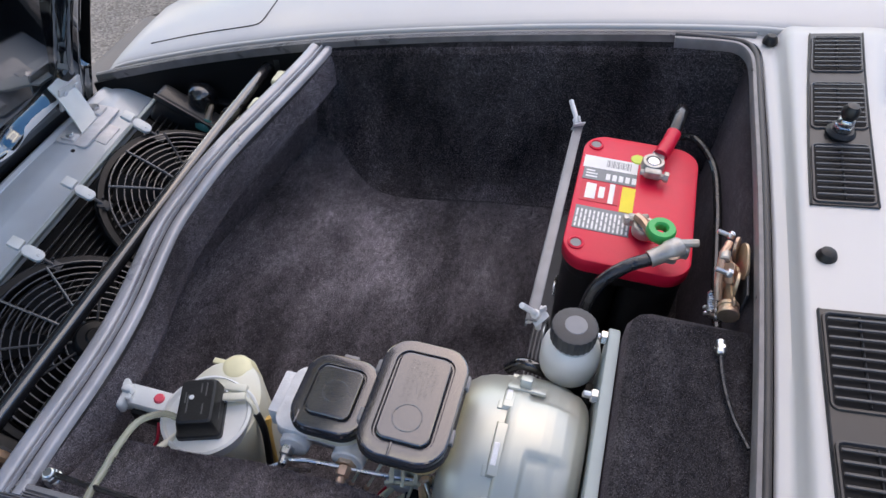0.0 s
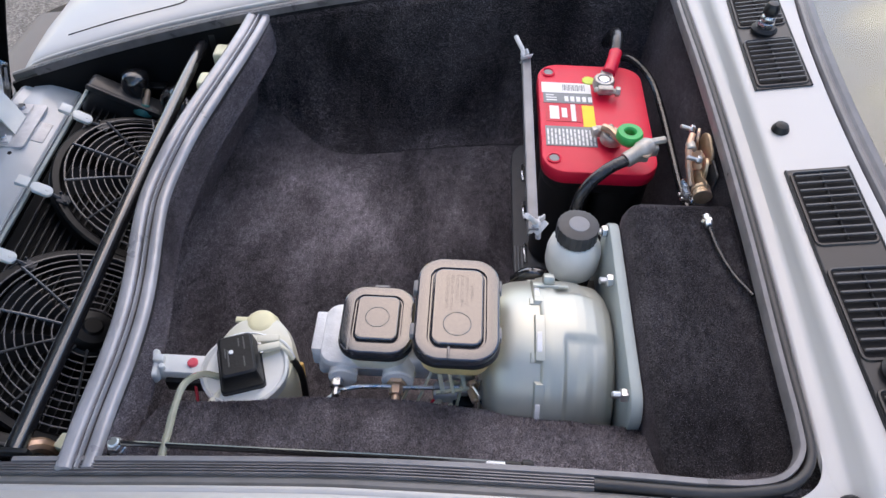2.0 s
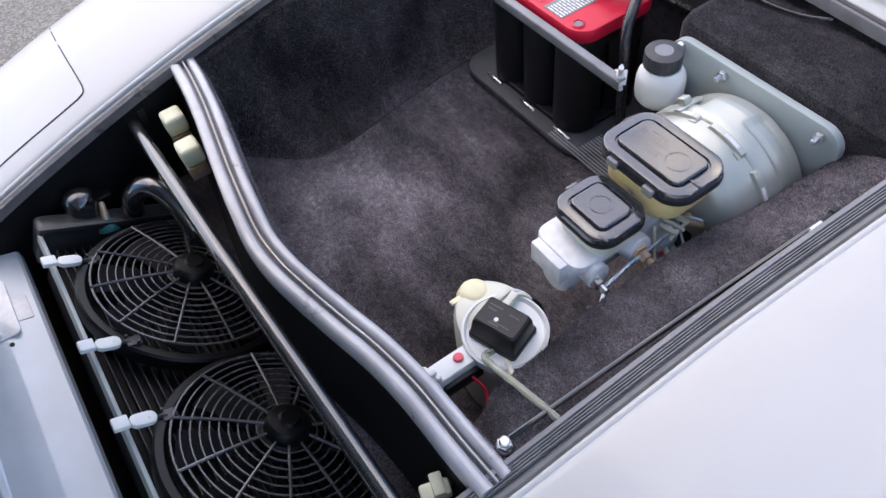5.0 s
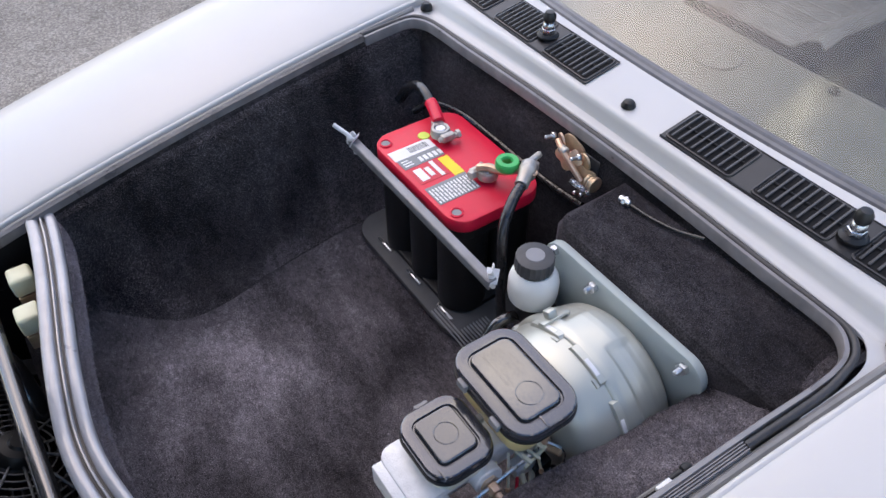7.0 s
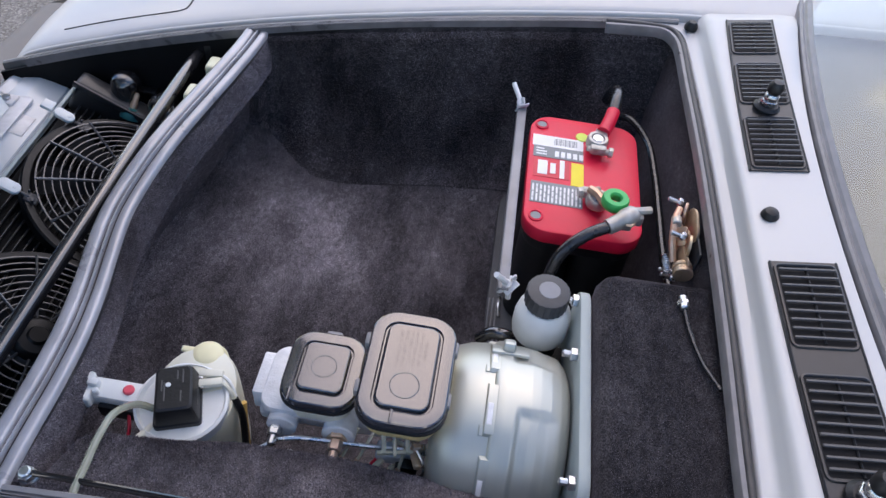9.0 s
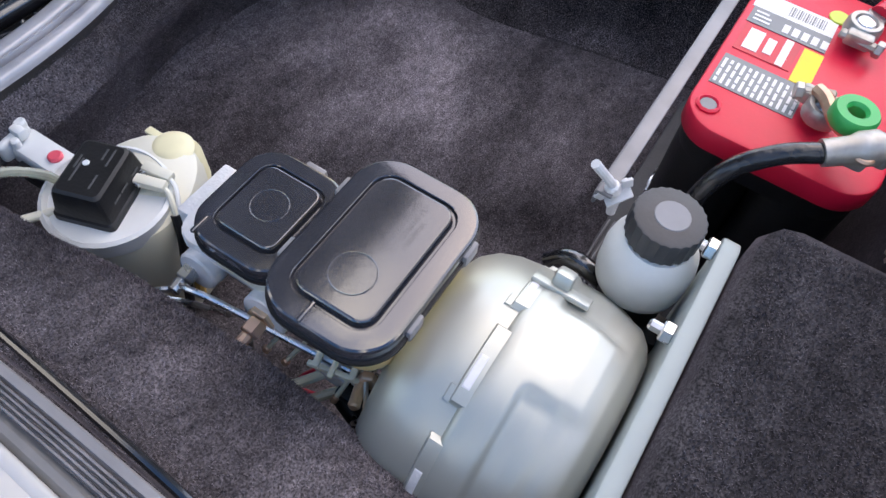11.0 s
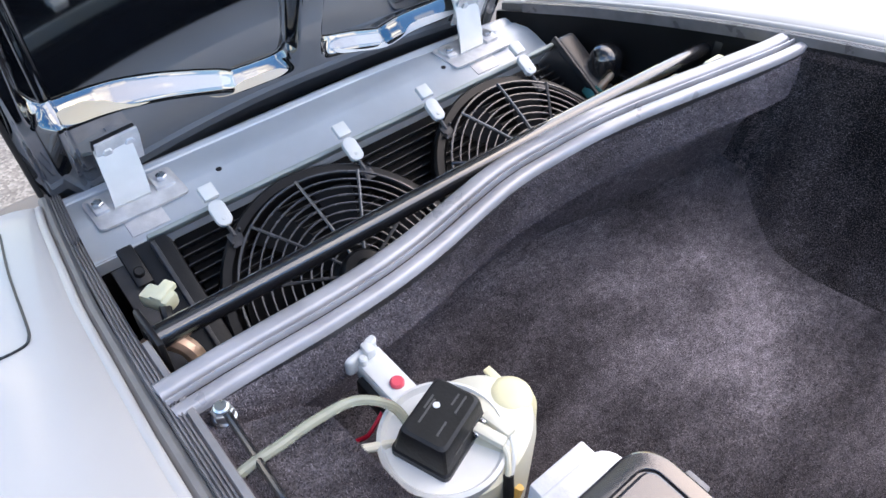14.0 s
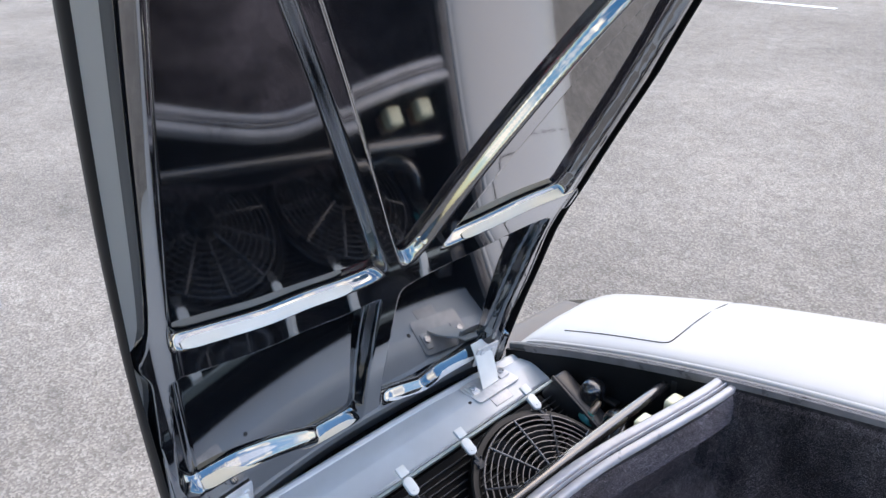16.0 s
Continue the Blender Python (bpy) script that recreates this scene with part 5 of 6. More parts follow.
for x, y, z, r, lobes, depth, turn, tip, m in ((0.190, 0.634, 0.736, 0.021, 3, 0.20, 0.4, 10, BRASS), (0.182, 0.648, 0.742, 0.014, 2, 0.30, 1.2, -18, COPPER), (0.176, 0.628, 0.729, 0.016, 3, 0.28, 2.1, 24, BRASS),
                                               (0.186, 0.606, 0.728, 0.019, 2, 0.26, 0.2, -8, BRASS), (0.172, 0.612, 0.738, 0.013, 4, 0.18, 0.9, 35, COPPER), (0.180, 0.590, 0.718, 0.016, 3, 0.22, 1.7, 15, BRASS), (0.170, 0.598, 0.721, 0.010, 2, 0.30, 2.6, -30, COPPER)):
    part("latch_plate", moved(lobed(r, lobes, depth, 0.0035, turn), Matrix.Translation((x, y, z)) @ Matrix.Rotation(radians(tip), 4, "Z") @ Matrix.Rotation(radians(0.6 * tip), 4, "Y")), m, la)
part("roller", cyl(0.0065, 0.014, (0.168, 0.622, 0.747), (0, 1, 0)), WORN, la, "worn roller")
part("link", tube([(0.172, 0.648, 0.752), (0.166, 0.630, 0.748), (0.165, 0.606, 0.734), (0.170, 0.588, 0.716)], 0.0045, 8), COPPER, la, "coppery link rod")
for k in range(3):
    part("drum", cyl(0.0125 - 0.0012 * (k % 2), 0.0055, (0.182, 0.568 + 0.0055 * k, 0.714), (0, 1, 0), 0.0008, 20), BRASS, la, "ribbed brass drum")
part("spring", tube([(0.163 + 0.004 * math.cos(i), 0.600 - 0.0006 * i, 0.712 + 0.004 * math.sin(i)) for i in range(50)], 0.0012, 5, 1), STEEL, la)
for y, z in ((0.659, 0.752), (0.602, 0.748), (0.574, 0.700), (0.586, 0.696)):
    part("bolt", joined(hexnut(0.0055, 0.006, (0.176, y, z), (-1, 0, 0.3)), cyl(0.0030, 0.016, (0.172, y, z), (-1, 0, 0.3), seg=8)), STEEL, la)
rc = thing("release_cable", (0.18, 0.47, 0.73), "bonnet release cable with a silver ferrule on the carpet", "cable")
part("ferrule", joined(cyl(0.005, 0.020, (0.168, 0.510, 0.741), (0, -1, 0.1)), hexnut(0.007, 0.006, (0.168, 0.503, 0.741), (0, -1, 0))), STEEL, rc)
part("sheath", tube([(0.168, 0.495, 0.742), (0.172, 0.46, 0.741), (0.182, 0.42, 0.742), (0.196, 0.385, 0.747)], 0.0026, 8), TAPE, rc, "thin dark sheath")

# ---------------------------------------------------------------- clutch reservoir
CAP_DARK = mat("dark_cap_plastic", (0.045, 0.045, 0.048), 0.45, 0, 0.2, 60, bump=0.1)
CAP_GREY = mat("pale_cap_disc", (0.22, 0.22, 0.23), 0.5)
MILKY = mat("milky_plastic", (0.80, 0.81, 0.78), 0.4, 0, 0.06, 30)
cr = thing("clutch_reservoir", (0.016, 0.503, 0.60), "white round fluid reservoir with a ribbed dark grey cap", "reservoir")
part("bottle", moved(lathe([(0, 0.0), (0.020, 0.0), (0.028, 0.004), (0.0335, 0.011), (0.0350, 0.020), (0.0350, 0.040), (0.033, 0.050), (0.028, 0.058), (0.025, 0.062), (0, 0.062)], 40), Matrix.Translation((0.016, 0.502, 0.634))), MILKY, cr)
cap_pts = [((0.0258 + 0.0010 * (i % 2)) * math.cos(math.pi * i / 24) + 0.015, (0.0258 + 0.0010 * (i % 2)) * math.sin(math.pi * i / 24) + 0.504) for i in range(48)]
part("cap", prism(cap_pts, 0.697, 0.720, 0.002), CAP_DARK, cr, "ribbed dark grey cap")
part("cap_disc", cyl(0.013, 0.0012, (0.016, 0.505, 0.7195)), CAP_GREY, cr, "pale grey disc")
part("holder", joined(cyl(0.026, 0.03, (0.018, 0.500, 0.606)), box(0.036, 0.49, 0.60, 0.04, 0.03, 0.02, 0.003)), BLACK, cr, "black holder")

# ---------------------------------------------------------------- mounting plate and booster
pl = thing("booster_bracket", (0.058, 0.385, 0.47), "grey painted steel bracket plate behind the brake booster", "bracket")
face = prism(rrect(0, 0, 0.25, 0.28, 0.03, 6), 0, 0.013, 0.002)
part("plate", moved(face, Matrix.Translation((0.053, 0.386, 0.595)) @ Matrix(((0, 0, 1, 0), (0, 1, 0, 0), (-1, 0, 0, 0), (0, 0, 0, 1)))), PLATE, pl)
for y, z in ((0.275, 0.705), (0.429, 0.705), (0.505, 0.708), (0.262, 0.57)):
    part("bolt", joined(hexnut(0.008, 0.008, (0.053, y, z), (-1, 0, 0)), cyl(0.004, 0.014, (0.05, y, z), (-1, 0, 0), seg=8)), STEEL, pl)

bo = thing("brake_booster", (-0.03, 0.362, 0.47), "large zinc-plated round brake servo drum", "brake booster")
BY, BZ = 0.364, 0.598
BO = Matrix.Translation((-0.098, BY, BZ)) @ Matrix.Rotation(radians(90), 4, "Y")
part("front_shell", moved(lathe([(0.0, 0.004), (0.030, 0.0), (0.066, 0.0), (0.084, 0.003), (0.097, 0.010), (0.105, 0.020), (0.110, 0.034), (0.112, 0.050), (0.113, 0.076)], 72), BO), ZINC, bo)
REAR = [(-0.037, 0.111), (-0.0365, 0.1135), (-0.034, 0.1160), (-0.026, 0.1178), (0.004, 0.1180), (0.014, 0.1165), (0.026, 0.1125), (0.038, 0.106), (0.046, 0.098), (0.050, 0.090), (0.052, 0.05), (0.0525, 0.0)]


def rear_shell(x, deg):
    """The rear half of the drum with pressed flats; deg from the top towards the far side."""
    r = lerp_table(REAR, x)
    dent = 0.0
    for lo, hi, x0 in ((19, 68, -0.020), (-72, -9, -0.013), (100, 150, -0.015), (190, 240, -0.015)):
        dent += ease(deg, lo, lo + 5) * (1 - ease(deg, hi - 5, hi)) * ease(x, x0, x0 + 0.007) * (1 - ease(x, 0.020, 0.040))
    r -= 0.0042 * dent
    a = radians(deg)
    return (x, BY + r * math.sin(a), BZ + r * math.cos(a))


part("rear_shell", grid(rear_shell, [-0.037, -0.0365, -0.0355, -0.034, -0.031, -0.027] + span(-0.024, 0.050, 50) + [0.051, 0.052, 0.0525], span(-110, 250, 181)), ZINC, bo, sharp=50)


def drum_patch(x0, x1, a0, a1, r, t=0.003):
    """A pad that follows the drum; angles in degrees from the top towards the far side."""
    def f(u, v):
        edge = min(min(u, 1 - u) * 8, min(v, 1 - v) * 20, 1.0)
        a = radians(a0 + (a1 - a0) * v)
        rr = r + t * edge
        return (x0 + (x1 - x0) * u, BY + rr * math.sin(a), BZ + rr * math.cos(a))
    return grid(f, [0, 0.06, 0.125, 0.5, 0.875, 0.94, 1], [0, 0.025, 0.05, 0.1] + span(0.2, 0.8, 7) + [0.9, 0.95, 0.975, 1])


for a in (-52, -12, 26, 78, 150, 210):
    part("lock_tab", drum_patch(-0.044, -0.031, a - 15, a + 15, 0.1125, 0.0040), ZINC, bo, "crimped lock tab")
    part("slot", drum_patch(-0.0415, -0.0355, a - 9, a + 3, 0.1163, 0.0006), CAST, bo, "narrow slot in the tab")
    part("tongue", drum_patch(-0.049, -0.036, a - 15, a - 9, 0.1105, 0.0030), ZINC, bo)
part("clip_bracket", joined(moved(box(0, 0, 0, 0.042, 0.012, 0.004, 0.001), Matrix.Translation((-0.022, BY + 0.056, BZ + 0.104)) @ Matrix.Rotation(radians(-28), 4, "X")), moved(box(0, 0, 0, 0.014, 0.014, 0.012, 0.003), Matrix.Translation((-0.024, BY + 0.062, BZ + 0.108)) @ Matrix.Rotation(radians(-28), 4, "X"))), ZINC, bo)

solid("vacuum_hose", tube([(-0.054, 0.508, 0.596), (-0.040, 0.507, 0.613), (-0.022, 0.505, 0.616), (-0.004, 0.506, 0.606), (0.012, 0.510, 0.585), (0.03, 0.515, 0.55)], 0.0085, 12), TUBE_BLACK, "black vacuum hose behind the brake servo", "hose")

# ---------------------------------------------------------------- master cylinder
LETTER_DARK = mat("worn_print", (0.08, 0.08, 0.08), 0.5)
mc = thing("brake_master_cylinder", (-0.2, 0.36, 0.58), "cast aluminium brake master cylinder with two grey-lidded reservoirs", "master cylinder")
part("casting", joined(box(-0.215, 0.363, 0.628, 0.155, 0.052, 0.045, 0.008, 3), cyl(0.024, 0.19, (-0.295, 0.363, 0.615), (1, 0, 0), 0.003), box(-0.280, 0.3715, 0.6375, 0.044, 0.055, 0.034, 0.0025, 2),
                       prism(rrect(-0.242, 0.368, 0.096, 0.084, 0.018, 5), 0.643, 0.657, 0.003), cyl(0.017, 0.028, (-0.262, 0.345, 0.632), (0, -1, 0.1)), cyl(0.019, 0.030, (-0.197, 0.345, 0.634), (0, -1, 0.1))), CAST, mc)


def reservoir(cx, cy, sx, sy, ztop, zbot, r, fluid, label, seam, wide):
    tall = wide == 1.0
    body = prism(rrect(cx, cy, sx - 0.014, sy - (0.026 if tall else 0.014), r * 0.7), 0.672 if tall else zbot, ztop - 0.012, 0.006)
    part("tank", joined(body, prism(rrect(cx, cy, sx * 0.62, sy * 0.5, 0.012), zbot, 0.675, 0.002)) if tall else body, fluid, mc, label)
    # rings from the outer edge over the rim into the groove and up to the raised panel
    levels = [(0.0, -0.016), (0.0, -0.0058), (0.0008, -0.0040), (0.0022, -0.0032), (0.0030, -0.0031), (0.0143 * wide, -0.0030), (0.0148 * wide, -0.0034), (0.0156 * wide, -0.0058), (0.0172 * wide, -0.0058), (0.0186 * wide, -0.0012), (0.0194 * wide, -0.0003), (0.0204 * wide, 0.0)]
    bm = bmesh.new()
    rings = []
    for d, z in levels:
        rings.append([bm.verts.new((x, y, ztop + z)) for x, y in rrect(cx, cy, sx - 2 * d, sy - 2 * d, max(0.006, r - d), 8)])
    for a, b in zip(rings, rings[1:]):
        for k in range(len(a)):
            q = (k + 1) % len(a)
            bm.faces.new((a[k], a[q], b[q], b[k]))
    bm.faces.new(rings[-1])
    bm.faces.new(rings[0][::-1])
    bmesh.ops.recalc_face_normals(bm, faces=bm.faces)
    lid = part("reservoir_lid", bm, GREY_LID, mc, "dark grey moulded lid with a raised panel", sharp=14)
    part("gasket", sweep([(-0.001, -0.0016), (0.001, -0.0016), (0.001, 0.0016), (-0.001, 0.0016)], [(x, y, ztop - 0.0165) for x, y in rrect(cx, cy, sx + 0.001, sy + 0.001, r, 8)] + [(cx + sx / 2, cy + sy / 2 - r, ztop - 0.0165)], smooth=False), BLACK, lid, "black gasket edge")
    part("seam", box(cx + seam, cy - sy / 2 + 0.009, ztop - 0.003, 0.003, 0.016, 0.003, 0.001), GREY_LID, lid)
    part("mould_ring", moved(lathe([(sx * 0.157, 0.0), (sx * 0.162, 0.00025), (sx * 0.167, 0.0)], 40), Matrix.Translation((cx, cy - sy * 0.18 * (sy > 0.12), ztop + 0.0002))), GREY_LID, lid)
    return lid


def lettering(words, at, size, advance, up, m, parent, name="lettering"):
    """Raised words; advance and up give the writing's directions."""
    cu = bpy.data.curves.new(name, "FONT")
    cu.body, cu.size, cu.extrude, cu.resolution_u = words, size, 0.00012, 2
    cu.materials.append(m)
    ob = new(name, cu)
    a, u = Vector(advance).normalized(), Vector(up).normalized()
    w = a.cross(u)
    ob.parent = parent
    o = Vector(at) - ORIGIN[parent.name]
    ob.matrix_basis = Matrix(((a.x, u.x, w.x, o.x), (a.y, u.y, w.y, o.y), (a.z, u.z, w.z, o.z), (0, 0, 0, 1)))
    ORIGIN[ob.name] = ORIGIN[parent.name]
    return ob


big = reservoir(-0.131, 0.363, 0.094, 0.140, 0.731, 0.652, 0.030, FLUID, "amber fluid tank", -0.008, 1.0)
small = reservoir(-0.223, 0.365, 0.084, 0.094, 0.697, 0.645, 0.026, CREAM, "cream fluid tank", -0.03, 0.92)
for i, words in enumerate(("WARNING", "CLEAN FILLER CAP", "BEFORE REMOVING", "USE ONLY DOT 3", "BRAKE FLUID FROM A", "SEALED CONTAINER")):
    lettering(words, (-0.1175 - 0.0056 * i, 0.4065 - 0.012 * (i == 0), 0.7311), 0.0052, (0, -1, 0), (1, 0, 0), GREY_LID, big)
for x, y in ((-0.086, 0.335), (-0.086, 0.40), (-0.178, 0.395), (-0.178, 0.335)):
    part("lid_clip", box(x, y, 0.716, 0.010, 0.016, 0.012, 0.002), LIP_GREY, big)
for x, y in ((-0.223, 0.414), (-0.182, 0.365)):
    part("lid_clip", box(x, y, 0.683, 0.018, 0.010, 0.010, 0.002), LIP_GREY, small)
for x, y, z in ((-0.268, 0.322, 0.632), (-0.198, 0.314, 0.635)):
    part("pipe_union", joined(hexnut(0.012, 0.012, (x, y + 0.010, z), (0, -1, 0)), hexnut(0.008, 0.012, (x, y - 0.002, z), (0, -1, -0.1)), cyl(0.005, 0.012, (x, y - 0.014, z - 0.001), (0, -1, -0.1), seg=10)), BRASS if x > -0.2 else STEEL, mc)
part("brake_pipe", tube([(-0.268, 0.304, 0.630), (-0.255, 0.301, 0.641), (-0.235, 0.303, 0.645), (-0.205, 0.309, 0.637), (-0.16, 0.317, 0.625), (-0.105, 0.326, 0.618)], 0.0027, 8), STEEL, mc)
part("brake_pipe", tube([(-0.198, 0.300, 0.634), (-0.192, 0.295, 0.615), (-0.18, 0.30, 0.58), (-0.17, 0.31, 0.52)], 0.0027, 8), STEEL, mc)
part("brake_pipe", tube([(-0.268, 0.300, 0.630), (-0.285, 0.29, 0.622), (-0.29, 0.295, 0.60), (-0.275, 0.31, 0.585), (-0.26, 0.33, 0.55)], 0.0027, 8), STEEL, mc)
part("spring", tube([(-0.118 + 0.0004 * i, 0.326 + 0.0055 * math.cos(i * 0.9), 0.620 + 0.0055 * math.sin(i * 0.9)) for i in range(60)], 0.0012, 5, 1), STEEL, mc)
part("end_fitting", joined(hexnut(0.008, 0.014, (-0.104, 0.327, 0.618), (1, 0.1, -0.1)), cyl(0.010, 0.012, (-0.125, 0.33, 0.605), (1, 0, 0)), box(-0.14, 0.325, 0.602, 0.03, 0.02, 0.018, 0.003)), CAST, mc)
for p, q in (((-0.177, 0.330, 0.638), (-0.191, 0.309, 0.606)), ((-0.158, 0.331, 0.638), (-0.173, 0.309, 0.606)), ((-0.118, 0.335, 0.636), (-0.126, 0.306, 0.606))):
    part("pin", tube([p, q], 0.0019, 6, 2), CREAM, mc, "thin cream pin")
    part("pin_tip", cyl(0.0032, 0.006, q, Vector(q) - Vector(p), seg=8), COPPER, mc)
for at, size in (((-0.146, 0.318, 0.637), (0.005, 0.026, 0.005)), ((-0.134, 0.320, 0.634), (0.004, 0.030, 0.004)), ((-0.120, 0.324, 0.633), (0.005, 0.024, 0.005)), ((-0.132, 0.312, 0.630), (0.040, 0.004, 0.005))):
    part("link_bar", moved(box(0, 0, 0, *size, 0.001), Matrix.Translation(at) @ Matrix.Rotation(radians(12), 4, "Z")), CREAM, mc, "cream linkage bar")
part("valve_stem", joined(cyl(0.0045, 0.022, (-0.112, 0.318, 0.626), (0.3, -0.8, 0.2), seg=10), hexnut(0.0075, 0.007, (-0.110, 0.324, 0.628), (0.3, -0.8, 0.2))), BRASS, mc, "brass valve stem")
part("loop_wire", tube([(-0.108, 0.318, 0.632), (-0.100, 0.306, 0.630), (-0.098, 0.298, 0.622), (-0.104, 0.296, 0.606), (-0.11, 0.305, 0.59)], 0.0018, 6), STEEL, mc)
part("connector", joined(box(-0.118, 0.318, 0.592, 0.026, 0.020, 0.022, 0.003), cyl(0.007, 0.03, (-0.128, 0.312, 0.590), (1, -0.3, -0.4))), BLACK, mc, "black wire connector")
part("plug", joined(moved(box(0, 0, 0, 0.024, 0.015, 0.013, 0.002), Matrix.Translation((-0.143, 0.327, 0.601)) @ Matrix.Rotation(radians(35), 4, "Z")), moved(box(0, 0, 0, 0.018, 0.010, 0.010, 0.002), Matrix.Translation((-0.128, 0.332, 0.606)) @ Matrix.Rotation(radians(-20), 4, "Z"))), CREAM, mc, "cream wire plug")
part("wire", tube([(-0.150, 0.320, 0.600), (-0.160, 0.308, 0.592), (-0.165, 0.305, 0.57), (-0.16, 0.32, 0.53)], 0.0022, 6), RED, mc, "thin red wire")
part("terminal", joined(cyl(0.004, 0.03, (-0.146, 0.318, 0.598), (-0.4, -0.8, 0.3), seg=8), cyl(0.004, 0.03, (-0.130, 0.316, 0.592), (-0.6, -0.7, -0.1), seg=8)), CREAM, mc, "cream plug terminals")

# ---------------------------------------------------------------- washer bottle
wb = thing("washer_bottle", (-0.385, 0.35, 0.46), "aged cream plastic washer bottle with a pump on top", "bottle")


def bottle(k, i):
    """Rings of an oval bottle whose far side rises to the filler."""
    a = 2 * math.pi * i / 36
    grow, z = [(0.90, 0.0), (1.0, 0.01), (1.0, 0.09), (0.99, 0.125), (0.93, 0.140), (0.80, 0.145), (0.0, 0.145)][k]
    rise = 0.006 * max(0, math.sin(a)) * (k > 2)
    return (-0.383 + 0.054 * grow * math.cos(a), 0.350 + (0.056 + 0.022 * (math.sin(a) > 0)) * grow * math.sin(a), FLOOR + 0.004 + z + rise)


part("tank", grid(bottle, range(7), range(37)), CREAM, wb)
part("top_flange", moved(lathe([(0.0, 0.0), (0.046, 0.0), (0.049, -0.010), (0.0525, -0.010), (0.0535, 0.006), (0.050, 0.008), (0.047, 0.003), (0.0, 0.003)], 40), Matrix.Translation((-0.388, 0.340, 0.603))), WHITE, wb, "white round flange")
part("filler_neck", joined(moved(lathe([(0.026, -0.03), (0.024, 0.0), (0.020, 0.006), (0.0195, 0.012), (0.016, 0.016), (0.010, 0.0175), (0, 0.018)], 28), Matrix.Translation((-0.383, 0.410, 0.594))), box(-0.407, 0.414, 0.604, 0.020, 0.008, 0.004, 0.0015)), CREAM_YELLOW, wb, "yellowed filler cap")
PUMP = Matrix.Translation((-0.392, 0.340, 0.606)) @ Matrix.Rotation(radians(19), 4, "Z")


def pump_shell():
    bm = bmesh.new()
    rings = []
    for w, d, ox, oy, z in ((0.053, 0.067, 0, 0, 0.0), (0.053, 0.067, 0, 0, 0.006), (0.050, 0.064, 0, 0, 0.0075), (0.043, 0.060, 0, 0, 0.028), (0.040, 0.057, 0, 0, 0.0325), (0.035, 0.052, 0, 0, 0.0345)):
        rings.append([bm.verts.new((x, y, z)) for x, y in rrect(ox, oy, w, d, 0.005, 3)])
    for a, b in zip(rings, rings[1:]):
        for k in range(len(a)):
            q = (k + 1) % len(a)
            bm.faces.new((a[k], a[q], b[q], b[k]))
    bm.faces.new(rings[-1])
    bm.faces.new(rings[0][::-1])
    bmesh.ops.recalc_face_normals(bm, faces=bm.faces)
    return bm


part("pump", moved(pump_shell(), PUMP), BLACK, wb, "black pump housing", sharp=25)
part("screw", moved(cyl(0.003, 0.0012, (-0.006, 0.004, 0.0343), seg=12), PUMP), WHITE, wb, "pale screw")
for u, v, w in ((0.010, 0.014, 0.018), (0.004, 0.016, 0.012), (-0.010, -0.004, 0.024), (-0.013, 0.004, 0.014), (0.008, -0.012, 0.014)):
    part("print_bar", moved(box(u, v, 0.0346, 0.0016, w, 0.0004, 0), PUMP), LETTER_DARK, wb)
for v in (0.018, 0.0, -0.012):
    part("print_bar", moved(moved(box(0, v, 0, 0.0016, 0.010, 0.0004, 0), Matrix.Translation((0.0237, 0, 0.018)) @ Matrix.Rotation(radians(71), 4, "Y")), PUMP), LETTER_DARK, wb)
part("amber_strip", tube([(-0.3300, 0.372, 0.572), (-0.3275, 0.361, 0.55), (-0.3265, 0.352, 0.49)], 0.005, 8), AMBER, wb, "amber stain stripe")
part("terminal", joined(box(-0.373, 0.360, 0.617, 0.012, 0.006, 0.004, 0.001), box(-0.378, 0.372, 0.617, 0.012, 0.006, 0.004, 0.001)), STEEL, wb, "steel blade terminals")
part("plug", joined(moved(box(0, 0, 0, 0.028, 0.010, 0.008, 0.002), Matrix.Translation((-0.362, 0.366, 0.617)) @ Matrix.Rotation(radians(18), 4, "Z")), moved(box(0, 0, 0, 0.028, 0.010, 0.008, 0.002), Matrix.Translation((-0.365, 0.378, 0.617)) @ Matrix.Rotation(radians(8), 4, "Z"))), CREAM, wb, "cream wire plugs")
part("lead", tube([(-0.354, 0.369, 0.617), (-0.345, 0.368, 0.614), (-0.338, 0.364, 0.609), (-0.332, 0.359, 0.600)], 0.0026, 8), CREAM, wb, "cream lead")
part("lead", tube([(-0.354, 0.379, 0.617), (-0.345, 0.376, 0.613), (-0.337, 0.369, 0.608), (-0.331, 0.361, 0.599)], 0.0022, 8), WHITE, wb, "pale lead")
part("sleeve", tube([(-0.333, 0.360, 0.602), (-0.3235, 0.352, 0.580), (-0.321, 0.340, 0.53), (-0.325, 0.333, 0.47)], 0.0044, 10), BLACK, wb, "black sleeve")
part("outlet", cyl(0.004, 0.04, (-0.408, 0.318, 0.60), (-0.2, -0.6, 0.2), seg=10), CREAM, wb)

wbr = thing("relay_bracket", (-0.475, 0.342, 0.58), "white bracket with a red button beside the washer bottle", "bracket")
part("arm", joined(box(-0.466, 0.344, 0.602, 0.062, 0.026, 0.006, 0.002), box(-0.466, 0.332, 0.594, 0.062, 0.003, 0.018, 0.001)), WHITE, wbr)
